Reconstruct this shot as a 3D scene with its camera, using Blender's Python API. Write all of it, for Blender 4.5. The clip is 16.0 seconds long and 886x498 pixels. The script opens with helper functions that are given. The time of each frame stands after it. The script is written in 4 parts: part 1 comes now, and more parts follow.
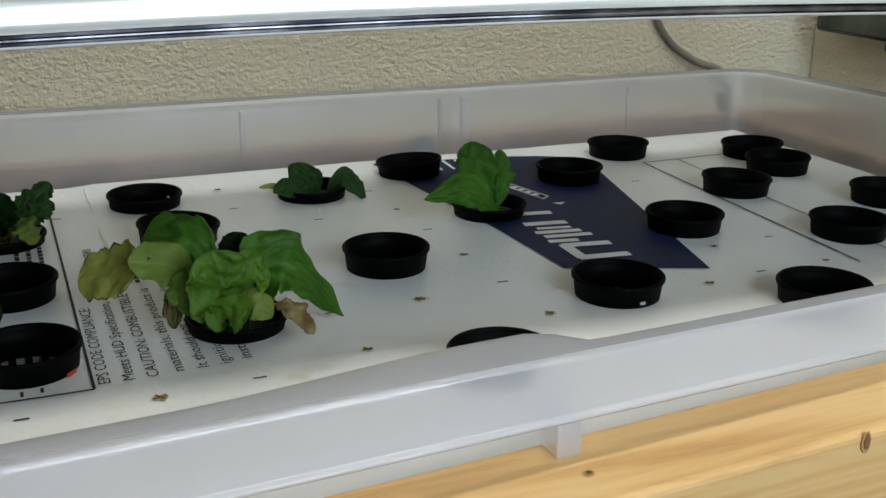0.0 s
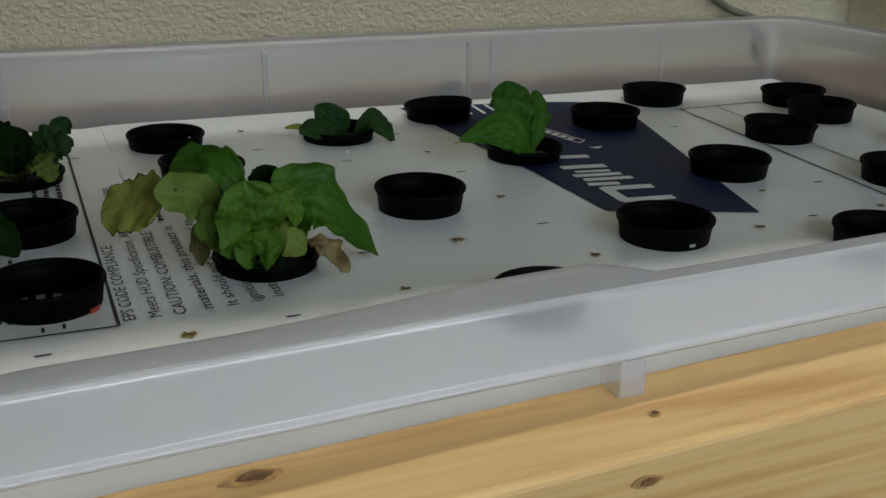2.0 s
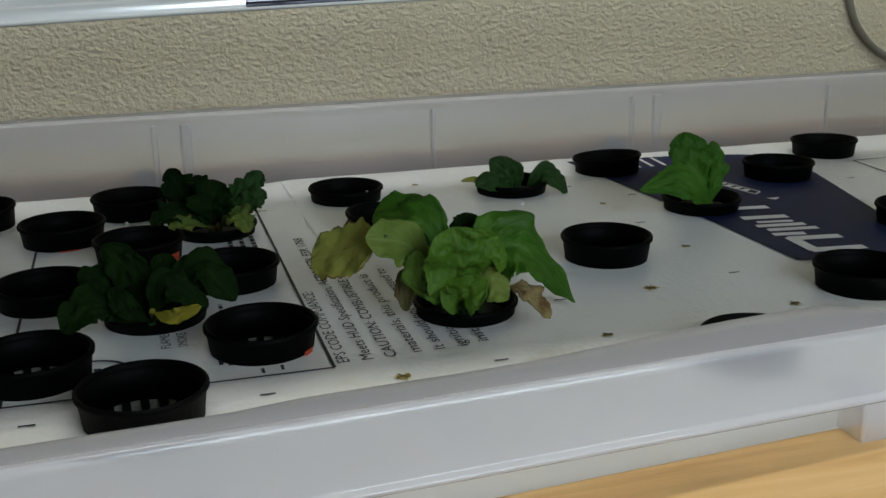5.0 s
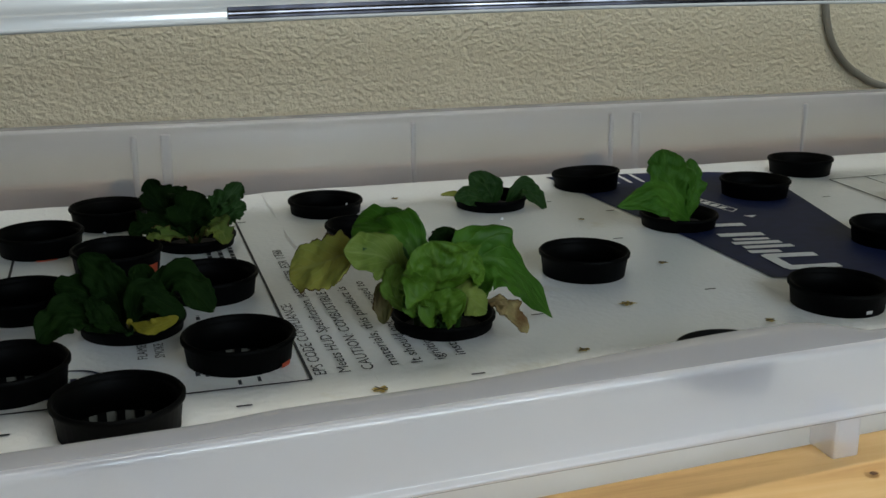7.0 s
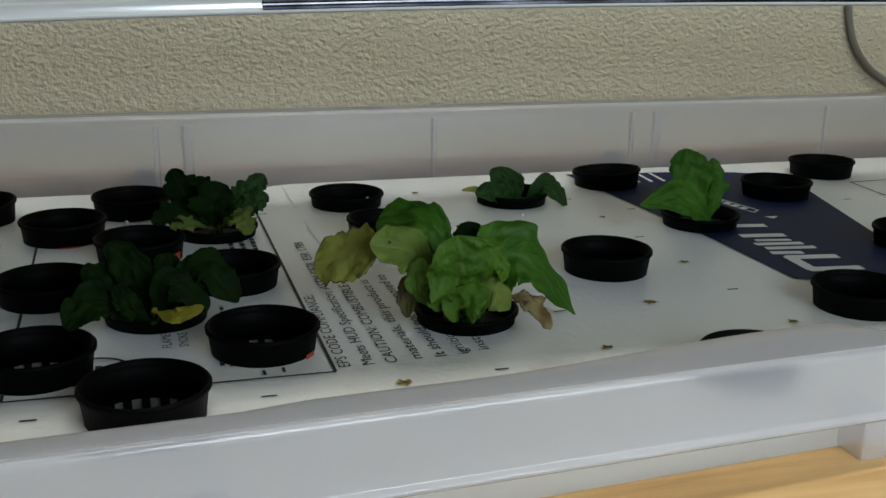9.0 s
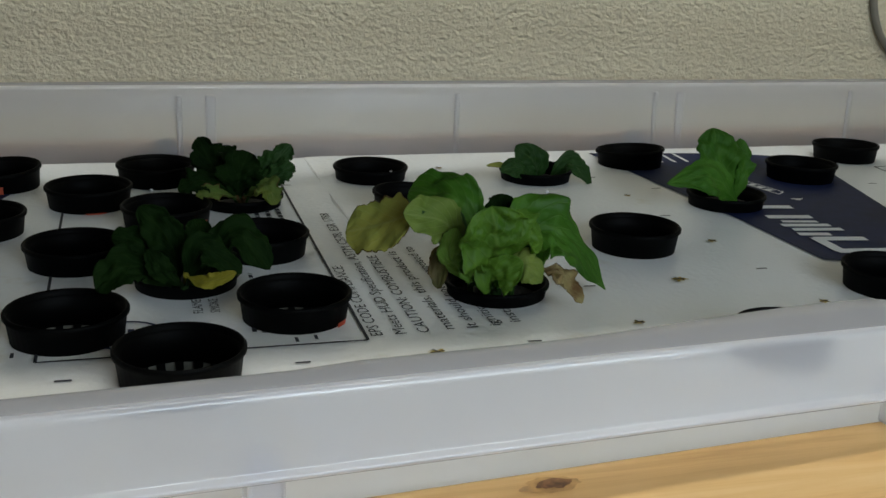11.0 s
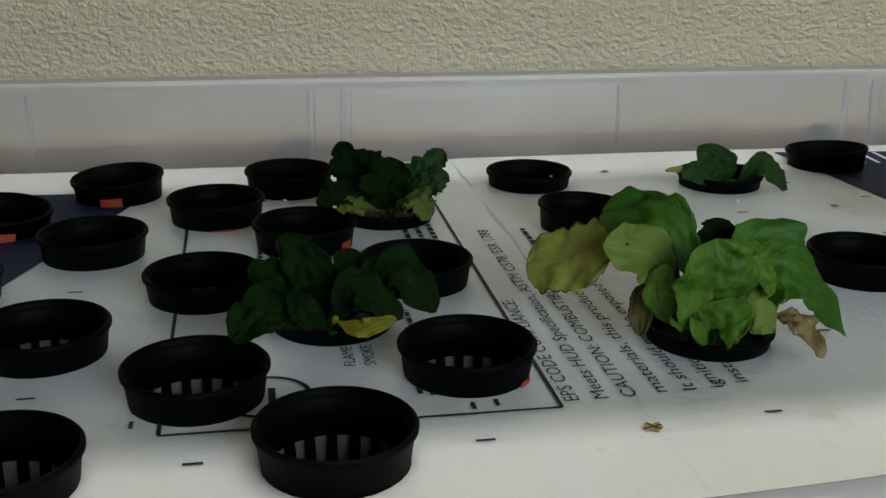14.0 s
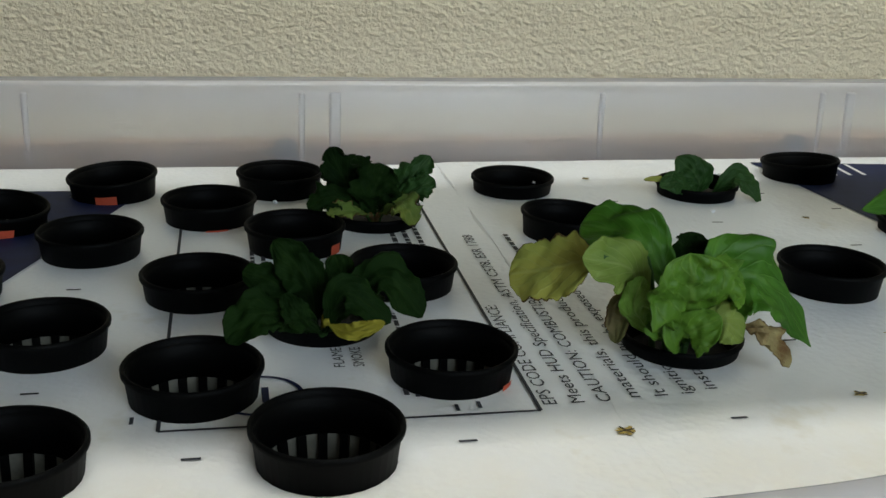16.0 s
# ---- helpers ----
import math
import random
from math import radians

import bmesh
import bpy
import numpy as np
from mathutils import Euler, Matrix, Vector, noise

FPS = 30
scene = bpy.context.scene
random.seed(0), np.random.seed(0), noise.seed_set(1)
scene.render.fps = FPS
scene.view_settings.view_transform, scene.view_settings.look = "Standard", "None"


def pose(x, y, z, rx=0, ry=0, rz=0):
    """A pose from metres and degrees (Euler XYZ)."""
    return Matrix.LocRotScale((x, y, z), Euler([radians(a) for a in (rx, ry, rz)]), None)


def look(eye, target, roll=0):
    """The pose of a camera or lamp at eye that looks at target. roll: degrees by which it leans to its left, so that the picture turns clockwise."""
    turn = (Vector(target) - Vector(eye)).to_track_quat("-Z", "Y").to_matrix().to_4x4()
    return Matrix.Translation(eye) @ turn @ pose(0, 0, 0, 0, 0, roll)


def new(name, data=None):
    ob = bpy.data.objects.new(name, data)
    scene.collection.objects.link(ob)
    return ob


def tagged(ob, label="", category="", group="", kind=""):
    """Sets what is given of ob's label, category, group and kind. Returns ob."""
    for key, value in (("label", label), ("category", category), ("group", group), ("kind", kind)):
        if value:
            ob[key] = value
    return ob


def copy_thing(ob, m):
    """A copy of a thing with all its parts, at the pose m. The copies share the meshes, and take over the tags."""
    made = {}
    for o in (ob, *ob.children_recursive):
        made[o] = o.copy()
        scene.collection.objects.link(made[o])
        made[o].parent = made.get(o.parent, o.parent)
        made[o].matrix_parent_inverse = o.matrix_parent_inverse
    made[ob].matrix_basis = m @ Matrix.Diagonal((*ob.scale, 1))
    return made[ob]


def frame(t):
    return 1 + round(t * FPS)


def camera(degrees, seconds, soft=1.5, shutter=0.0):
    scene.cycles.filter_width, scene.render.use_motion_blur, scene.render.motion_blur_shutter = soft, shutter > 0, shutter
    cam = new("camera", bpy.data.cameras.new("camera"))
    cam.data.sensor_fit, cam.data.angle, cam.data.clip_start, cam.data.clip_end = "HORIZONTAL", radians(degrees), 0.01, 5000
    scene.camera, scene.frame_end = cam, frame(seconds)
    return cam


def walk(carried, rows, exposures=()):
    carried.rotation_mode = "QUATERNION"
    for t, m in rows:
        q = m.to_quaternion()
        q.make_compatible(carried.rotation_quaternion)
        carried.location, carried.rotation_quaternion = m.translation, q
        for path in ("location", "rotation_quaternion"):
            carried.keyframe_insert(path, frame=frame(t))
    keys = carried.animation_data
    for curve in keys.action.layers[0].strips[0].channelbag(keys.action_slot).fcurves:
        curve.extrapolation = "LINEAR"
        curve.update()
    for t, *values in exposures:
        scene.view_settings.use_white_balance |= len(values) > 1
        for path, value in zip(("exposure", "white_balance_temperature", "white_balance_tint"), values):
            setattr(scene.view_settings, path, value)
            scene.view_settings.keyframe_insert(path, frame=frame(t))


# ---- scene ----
# ---------------------------------------------------------------- camera
cam = camera(44.0, 16.0, soft=1.5)


def aim(x, y, z, yaw, pitch, roll):
    a, p = radians(yaw), radians(pitch)
    d = Vector((-math.sin(a) * math.cos(p), math.cos(a) * math.cos(p), math.sin(p)))
    return look(Vector((x, y, z)), Vector((x, y, z)) + d, roll)


# seconds, eye, yaw, pitch, roll
ROWS = [
    (0, -0.0324, -0.5220, 0.2381, -22.74, -18.18, 0.69),
    (0.5, -0.0297, -0.5266, 0.2377, -23.19, -17.47, 1.12),
    (1, -0.0293, -0.5227, 0.2350, -23.25, -17.42, 1.25),
    (1.5, -0.0296, -0.5111, 0.2246, -23.21, -18.67, 0.91),
    (2, -0.0382, -0.4921, 0.2122, -22.26, -19.94, 1.03),
    (2.5, -0.0488, -0.4938, 0.2091, -21.11, -19.57, 1.03),
    (3, -0.0728, -0.4888, 0.2080, -17.86, -17.90, 0.44),
    (3.5, -0.0799, -0.4851, 0.2062, -16.99, -17.35, -0.13),
    (6, -0.0834, -0.4865, 0.2066, -15.49, -16.47, -1.01),
    (6.5, -0.0824, -0.4855, 0.2053, -16.80, -16.39, -0.16),
    (7, -0.0828, -0.4884, 0.2070, -16.96, -15.99, 0.10),
    (7.5, -0.0830, -0.4862, 0.2058, -16.94, -16.17, 0.30),
    (8, -0.0840, -0.4867, 0.2066, -16.89, -16.18, 0.48),
    (8.5, -0.0837, -0.4869, 0.2061, -16.66, -16.18, 0.52),
    (9, -0.0908, -0.4867, 0.2063, -16.45, -16.20, 1.06),
    (9.5, -0.0946, -0.4859, 0.2043, -16.37, -16.38, 1.49),
    (10, -0.0992, -0.4748, 0.1959, -16.35, -17.28, 2.36),
    (12.5, -0.1071, -0.4961, 0.2044, -15.52, -16.74, 1.27),
    (13, -0.1092, -0.4828, 0.2012, -13.95, -17.06, 1.35),
    (13.5, -0.1293, -0.4307, 0.2018, -11.76, -16.10, 0.89),
    (14, -0.1150, -0.3681, 0.1902, -10.38, -18.23, 0.69),
    (14.5, -0.1167, -0.3727, 0.2017, -10.58, -18.53, 1.53),
    (15, -0.1204, -0.3795, 0.1999, -10.79, -19.23, 1.80),
    (15.5, -0.1207, -0.3836, 0.2042, -10.96, -18.99, 1.87),
    (16, -0.1218, -0.3864, 0.2041, -11.49, -18.63, 2.17),
]
EXPOSURES = [(0.0, 0.0), (1.0, -0.14), (1.5, -0.19), (2.0, -0.50), (2.5, -0.65), (3.0, -0.70), (3.5, -0.50), (6.0, -0.28), (9.5, -0.28), (10.0, -0.24),
             (13.0, -0.18), (13.5, -0.16), (14.0, -0.02), (14.5, 0.08), (15.0, 0.15), (16.0, 0.32)]
walk(cam, [(r[0], aim(*r[1:])) for r in ROWS], EXPOSURES)

# ---------------------------------------------------------------- world and lights
world = bpy.data.worlds.new("world")
scene.world = world
world.use_nodes = True
wn = world.node_tree
sky = wn.nodes.new("ShaderNodeTexSky")
sky.sky_type = "NISHITA"
sky.sun_disc = False
sky.sun_elevation = radians(40)
sky.sun_rotation = radians(160)
wn.links.new(sky.outputs[0], wn.nodes["Background"].inputs[0])
wn.nodes["Background"].inputs[1].default_value = 0.1

# daylight in the window behind the camera
WINDOW = (0.42, -1.25, 0.52)
WINDOW_W, WINDOW_H = 0.85, 0.65


def area(name, at, target, w, h, power, colour):
    d = bpy.data.lights.new(name, "AREA")
    d.shape, d.size, d.size_y, d.energy, d.color = "RECTANGLE", w, h, power, colour
    o = new(name, d)
    o.matrix_world = look(at, target)
    return o


area("window_daylight", WINDOW, (0.25, 0.0, 0.2), WINDOW_W, WINDOW_H, 11.5, (0.80, 0.965, 1.08))
# the room's ceiling light, above the tub's front edge: the hood keeps it off the raft's middle
area("ceiling_light", (0.28, -0.26, 1.62), (0.28, -0.26, 0.0), 1.3, 0.22, 13, (0.935, 0.965, 0.935))

# ---------------------------------------------------------------- materials


class Nodes:
    """A small builder for node materials."""

    def __init__(self, name):
        self.mat = bpy.data.materials.new(name)
        self.mat.use_nodes = True
        self.nt = self.mat.node_tree
        self.bsdf = self.nt.nodes["Principled BSDF"]
        self.out = self.nt.nodes["Material Output"]
        self.coord = self.add("ShaderNodeTexCoord")

    def add(self, kind, **inputs):
        n = self.nt.nodes.new(kind)
        for k, v in inputs.items():
            self.put(n, k.replace("_", " "), v)
        return n

    def put(self, node, key, v):
        s = node.inputs[key]
        if hasattr(v, "is_output"):
            self.nt.links.new(v, s)
        else:
            s.default_value = v

    def noise(self, scale, detail=4.0, rough=0.55, space="Object", stretch=(1, 1, 1), distort=0.0):
        m = self.add("ShaderNodeMapping", Vector=self.coord.outputs[space], Scale=stretch)
        n = self.add("ShaderNodeTexNoise", Vector=m.outputs[0], Scale=scale, Detail=detail, Roughness=rough, Distortion=distort)
        return n.outputs[0]

    def ramp(self, fac, stops):
        r = self.add("ShaderNodeValToRGB", Fac=fac)
        e = r.color_ramp.elements
        while len(e) < len(stops):
            e.new(0.5)
        for el, (p, c) in zip(e, stops):
            el.position, el.color = p, (*c, 1) if len(c) == 3 else c
        return r.outputs[0]

    def mix(self, fac, a, b, mode="MIX"):
        n = self.nt.nodes.new("ShaderNodeMix")
        n.data_type, n.blend_type = "RGBA", mode
        for k, v in ((0, fac), (6, a), (7, b)):
            if hasattr(v, "is_output"):
                self.nt.links.new(v, n.inputs[k])
            else:
                n.inputs[k].default_value = v if k == 0 else (*v, 1)
        return n.outputs[2]

    def bump(self, height, strength, distance):
        b = self.add("ShaderNodeBump", Height=height, Strength=strength, Distance=distance)
        self.nt.links.new(b.outputs[0], self.bsdf.inputs["Normal"])
        return b.outputs[0]

    def set(self, **kw):
        for k, v in kw.items():
            self.put(self.bsdf, k.replace("_", " "), v)
        return self


def grey(v):
    return (v, v, v)


def mat_wall():
    n = Nodes("stucco_plaster")
    big = n.noise(2.5, 3)
    col = n.ramp(big, [(0.3, (0.74, 0.68, 0.53)), (0.7, (0.82, 0.76, 0.60))])
    n.set(Base_Color=col, Roughness=0.92)
    lumps = n.mix(0.35, n.noise(210, 2, 0.45, stretch=(0.8, 0.8, 1.1)), n.noise(420, 2, 0.5))
    n.bump(lumps, 1.0, 0.0048)
    return n.mat


def mat_foam():
    n = Nodes("expanded_polystyrene")
    big = n.noise(6, 4)
    col = n.ramp(big, [(0.3, (0.76, 0.77, 0.79)), (0.7, (0.84, 0.85, 0.87))])
    dirt = n.ramp(n.noise(14, 5, 0.65), [(0.62, grey(0)), (0.8, grey(1))])
    col = n.mix(dirt, col, (0.60, 0.55, 0.44))
    # patchy yellow towards the front: the warm light there put into the colour
    pos = n.add("ShaderNodeSeparateXYZ", Vector=n.coord.outputs["Object"]).outputs[1]
    edge = n.add("ShaderNodeMapRange", Value=pos)
    for k, v in (("From Min", 0.045), ("From Max", -0.05), ("To Min", 0.0), ("To Max", 0.5)):
        edge.inputs[k].default_value = v
    fac = n.add("ShaderNodeMath", Value=edge.outputs[0])
    fac.operation = "MULTIPLY"
    n.nt.links.new(n.noise(22, 3), fac.inputs[1])
    col = n.mix(fac.outputs[0], col, (0.80, 0.66, 0.36))
    v = n.add("ShaderNodeTexVoronoi", Vector=n.coord.outputs["Object"], Scale=260.0)
    n.set(Base_Color=col, Roughness=0.30, Specular_IOR_Level=0.75)
    h = n.mix(0.62, v.outputs[0], n.noise(55, 5, 0.6, stretch=(1, 0.6, 1)))
    n.bump(h, 0.36, 0.0026)
    return n.mat


def mat_plain(name, colour, rough, vary=0.12, scale=40.0, metal=0.0, bump=0.0, spec=0.5):
    n = Nodes(name)
    lo, hi = [tuple(c * k for c in colour) for k in (1 - vary, 1 + vary)]
    n.set(Base_Color=n.ramp(n.noise(scale), [(0.3, lo), (0.7, hi)]), Roughness=rough, Metallic=metal, Specular_IOR_Level=spec)
    if bump:
        n.bump(n.noise(scale * 4), 0.4, bump)
    return n.mat


def mat_tub(name, milk, blur, polish):
    """Milky translucent polypropylene: some light straight through, some scattered."""
    n = Nodes(name)
    tint = n.ramp(n.noise(9, 4), [(0.3, (0.83, 0.84, 0.93)), (0.7, (0.90, 0.905, 0.98))])
    dif = n.add("ShaderNodeBsdfDiffuse", Color=tint)
    trl = n.add("ShaderNodeBsdfTranslucent", Color=(0.84, 0.87, 0.93, 1))
    half = n.add("ShaderNodeMixShader", Fac=0.34)
    n.nt.links.new(dif.outputs[0], half.inputs[1])
    n.nt.links.new(trl.outputs[0], half.inputs[2])
    clear = n.add("ShaderNodeBsdfTransparent", Color=(0.93, 0.935, 0.95, 1))
    haze = n.add("ShaderNodeBsdfRefraction", Color=(0.95, 0.955, 0.97, 1), Roughness=blur, IOR=1.12)
    seen = n.add("ShaderNodeMixShader", Fac=0.88)
    n.nt.links.new(clear.outputs[0], seen.inputs[1])
    n.nt.links.new(haze.outputs[0], seen.inputs[2])
    body = n.add("ShaderNodeMixShader", Fac=milk)
    n.nt.links.new(seen.outputs[0], body.inputs[1])
    n.nt.links.new(half.outputs[0], body.inputs[2])
    gl = n.add("ShaderNodeBsdfGlossy", Color=(1, 1, 1, 1), Roughness=polish)
    face = n.add("ShaderNodeLayerWeight", Blend=0.5)
    fr = n.add("ShaderNodeMath", Value=face.outputs["Facing"])
    fr.operation = "POWER"
    fr.inputs[1].default_value = 4.0
    gain = n.add("ShaderNodeMath", Value=fr.outputs[0])
    gain.operation = "MULTIPLY_ADD"
    gain.inputs[1].default_value = 0.45
    gain.inputs[2].default_value = 0.045
    bmp = n.add("ShaderNodeBump", Height=n.noise(25, 3), Strength=0.15, Distance=0.003)
    n.nt.links.new(bmp.outputs[0], gl.inputs["Normal"])
    top = n.add("ShaderNodeMixShader", Fac=gain.outputs[0])
    n.nt.links.new(body.outputs[0], top.inputs[1])
    n.nt.links.new(gl.outputs[0], top.inputs[2])
    n.nt.links.new(top.outputs[0], n.out.inputs[0])
    return n.mat


def mat_pine(axis=0):
    n = Nodes("pine_lumber")
    st = [6.0, 6.0, 6.0]
    st[axis] = 0.35
    grain = n.noise(9, 8, 0.68, stretch=st, distort=0.9)
    wave = n.add("ShaderNodeTexWave", Vector=n.add("ShaderNodeMapping", Vector=n.coord.outputs["Object"], Scale=st).outputs[0],
                 Scale=5.0, Distortion=5.0, Detail=3.0)
    wave.inputs["Detail Scale"].default_value = 1.2
    wave.bands_direction = "Z"
    fac = n.mix(0.18, grain, wave.outputs[0])
    col = n.ramp(fac, [(0.30, (0.54, 0.285, 0.10)), (0.46, (0.71, 0.43, 0.17)), (0.56, (0.76, 0.49, 0.215)), (0.72, (0.68, 0.385, 0.14))])
    n.set(Base_Color=col, Roughness=0.55)
    n.bump(grain, 0.15, 0.001)
    return n.mat


def mat_leaf(name, lo, hi, vein, rough=0.42, yellow=None, shine=0.18):
    n = Nodes(name)
    uv = n.add("ShaderNodeSeparateXYZ", Vector=n.coord.outputs["UV"])
    # side veins: stripes that lean forward from the midrib
    off = n.add("ShaderNodeMath", Value=uv.outputs[0])
    off.operation = "SUBTRACT"
    off.inputs[1].default_value = 0.5
    ab = n.add("ShaderNodeMath", Value=off.outputs[0])
    ab.operation = "ABSOLUTE"
    lean = n.add("ShaderNodeMath", Value=uv.outputs[1])
    lean.operation = "MULTIPLY_ADD"
    lean.inputs[1].default_value = 1.0
    half = n.add("ShaderNodeMath", Value=ab.outputs[0])
    half.operation = "MULTIPLY"
    half.inputs[1].default_value = -0.9
    n.nt.links.new(half.outputs[0], lean.inputs[2])
    stripe = n.add("ShaderNodeMath", Value=lean.outputs[0])
    stripe.operation = "MULTIPLY"
    stripe.inputs[1].default_value = 6.5
    fr = n.add("ShaderNodeMath", Value=stripe.outputs[0])
    fr.operation = "PINGPONG"
    fr.inputs[1].default_value = 0.5
    side = n.ramp(fr.outputs[0], [(0.0, grey(1)), (0.09, grey(0))])
    mid = n.ramp(ab.outputs[0], [(0.012, grey(1)), (0.04, grey(0))])
    veins = n.mix(1.0, side, mid, "LIGHTEN")
    base = n.ramp(n.noise(38, 5), [(0.3, lo), (0.7, hi)])
    if yellow:
        patch = n.ramp(n.noise(26, 5, 0.6), [(0.45, grey(0)), (0.62, grey(1))])
        base = n.mix(patch, base, yellow)
        rim = n.add("ShaderNodeMath", Value=ab.outputs[0])
        rim.operation = "MULTIPLY_ADD"
        rim.inputs[1].default_value = 1.0
        jit = n.add("ShaderNodeMath", Value=n.noise(90, 4))
        jit.operation = "MULTIPLY"
        jit.inputs[1].default_value = 0.14
        n.nt.links.new(jit.outputs[0], rim.inputs[2])
        base = n.mix(n.ramp(rim.outputs[0], [(0.545, grey(0)), (0.565, grey(1))]), base, (0.09, 0.05, 0.018))
    vf = n.add("ShaderNodeMath", Value=veins)
    vf.operation = "MULTIPLY"
    vf.inputs[1].default_value = 0.22
    col = n.mix(vf.outputs[0], base, vein)
    n.set(Base_Color=col, Roughness=rough + 0.12, Specular_IOR_Level=shine)
    hgt = n.mix(0.55, n.noise(120, 4), veins)
    nb = n.bump(hgt, 0.4, 0.0012)
    trl = n.add("ShaderNodeBsdfTranslucent", Color=col)
    m = n.add("ShaderNodeMixShader", Fac=0.25)
    n.nt.links.new(n.bsdf.outputs[0], m.inputs[1])
    n.nt.links.new(trl.outputs[0], m.inputs[2])
    n.nt.links.new(m.outputs[0], n.out.inputs[0])
    return n.mat


WALL = mat_wall()
FOAM = mat_foam()
TUB = mat_tub("milky_polypropylene", 0.43, 0.32, 0.13)
TUB_WALL = mat_tub("thin_polypropylene", 0.23, 0.34, 0.38)
PINE = mat_pine(0)
PINE_Z = mat_pine(2)
# foam of the hole walls, with the dimness inside put into its colour
SHADED_FOAM = mat_plain("shaded_hole_foam", (0.17, 0.165, 0.135), 0.4, 0.35, 120)
BLACK = mat_plain("black_plastic", (0.0014, 0.0015, 0.0015), 0.55, 0.2, 60, bump=0.0004, spec=0.05)
INK = mat_plain("black_print", (0.018, 0.019, 0.026), 0.7, 0.3, 300)
NAVY = mat_plain("navy_print", (0.008, 0.014, 0.056), 0.6, 0.2, 90, spec=0.15)
WHITE_PRINT = mat_plain("white_print", (0.72, 0.72, 0.72), 0.6, 0.06, 60)
# polished trim, its broken dark reflections put into a blotchy colour
CHROME = mat_plain("trim_dark_reflections", (0.16, 0.16, 0.18), 0.16, 0.75, 26, metal=1.0)
ORANGE = mat_plain("orange_tape", (0.75, 0.13, 0.06), 0.55, 0.1, 120)
STUD = mat_plain("grey_plastic", (0.09, 0.09, 0.10), 0.5, 0.1, 50)
STAIN = mat_plain("ochre_stain", (0.42, 0.30, 0.07), 0.8, 0.35, 400)
SCRATCH = mat_plain("brown_scratch", (0.07, 0.05, 0.02), 0.8, 0.4, 500)
WATER = mat_plain("dark_water", (0.03, 0.035, 0.03), 0.08, 0.2, 10)
FLOOR = mat_plain("dark_carpet", (0.035, 0.033, 0.032), 0.95, 0.3, 50, bump=0.002)
CEILING = mat_plain("ceiling_paint", (0.5, 0.49, 0.46), 0.9, 0.04, 8)
CABLE = mat_plain("grey_cable", (0.25, 0.24, 0.21), 0.5, 0.1, 30)
BLACK_GLOSS = mat_plain("black_gloss", (0.01, 0.011, 0.011), 0.2, 0.2, 40)
DARK_GLASS = mat_plain("dark_glass", (0.06, 0.075, 0.06), 0.08, 0.5, 30)
# pine of the rails behind the tub, darkened to stand in for their shade
SHADED_PINE = mat_plain("shaded_pine", (0.34, 0.235, 0.165), 0.8, 0.3, 30, bump=0.001)
KNOT = mat_plain("pine_knot", (0.20, 0.09, 0.035), 0.6, 0.6, 260)
KNOT_RING = mat_plain("pine_knot_ring", (0.50, 0.28, 0.10), 0.6, 0.3, 160)
# dark brown for the two unseen walls, to hold down bounced light
BOUNCE_DARK = mat_plain("dark_unseen_wall", (0.20, 0.15, 0.10), 0.6, 0.3, 6)

# ---------------------------------------------------------------- mesh helpers


def part(name, bm, material, parent=None, label="", smooth=False):
    me = bpy.data.meshes.new(name)
    bm.normal_update()
    bm.to_mesh(me)
    bm.free()
    me.materials.append(material)
    if smooth:
        for p in me.polygons:
            p.use_smooth = True
    ob = new(name, me)
    ob.parent = parent
    if label:
        ob["label"] = label
    return ob


def empty(name, at=(0, 0, 0), label="", category="", group="", kind=""):
    o = new(name)
    o.location = at
    o.empty_display_size = 0.02
    return tagged(o, label, category, group, kind)


def box(x0, x1, y0, y1, z0, z1, bevel=0.0, seg=2, bm=None):
    bm = bm or bmesh.new()
    r = bmesh.ops.create_cube(bm, size=1)
    for v in r["verts"]:
        v.co = Vector(((x0 + x1) / 2 + v.co.x * (x1 - x0), (y0 + y1) / 2 + v.co.y * (y1 - y0), (z0 + z1) / 2 + v.co.z * (z1 - z0)))
    if bevel:
        es = list({e for v in r["verts"] for e in v.link_edges})
        bmesh.ops.bevel(bm, geom=es, offset=bevel, segments=seg, affect="EDGES", profile=0.5)
    return bm


def lathe(profile, n=40, bm=None, close=False):
    """Turns (radius, z) pairs about z."""
    bm = bm or bmesh.new()
    rings = [[bm.verts.new((r * math.cos(2 * math.pi * i / n), r * math.sin(2 * math.pi * i / n), z)) for i in range(n)] for r, z in profile]
    for a, b in zip(rings, rings[1:]):
        for i in range(n):
            j = (i + 1) % n
            bm.faces.new((a[i], a[j], b[j], b[i]))
    if close:
        bm.faces.new(rings[-1])
    return bm


def tube(points, radius, n=8, bm=None):
    bm = bm or bmesh.new()
    rings = []
    for i, p in enumerate(points):
        p = Vector(p)
        d = (Vector(points[min(i + 1, len(points) - 1)]) - Vector(points[max(i - 1, 0)])).normalized()
        side = d.orthogonal().normalized() if not rings else (last - d * last.dot(d)).normalized()
        last = side
        up = d.cross(side)
        rings.append([bm.verts.new(p + radius * (math.cos(a) * side + math.sin(a) * up)) for a in (2 * math.pi * k / n for k in range(n))])
    for a, b in zip(rings, rings[1:]):
        for i in range(n):
            bm.faces.new((a[i], a[(i + 1) % n], b[(i + 1) % n], b[i]))
    bm.faces.new(rings[0][::-1])
    bm.faces.new(rings[-1])
    return bm


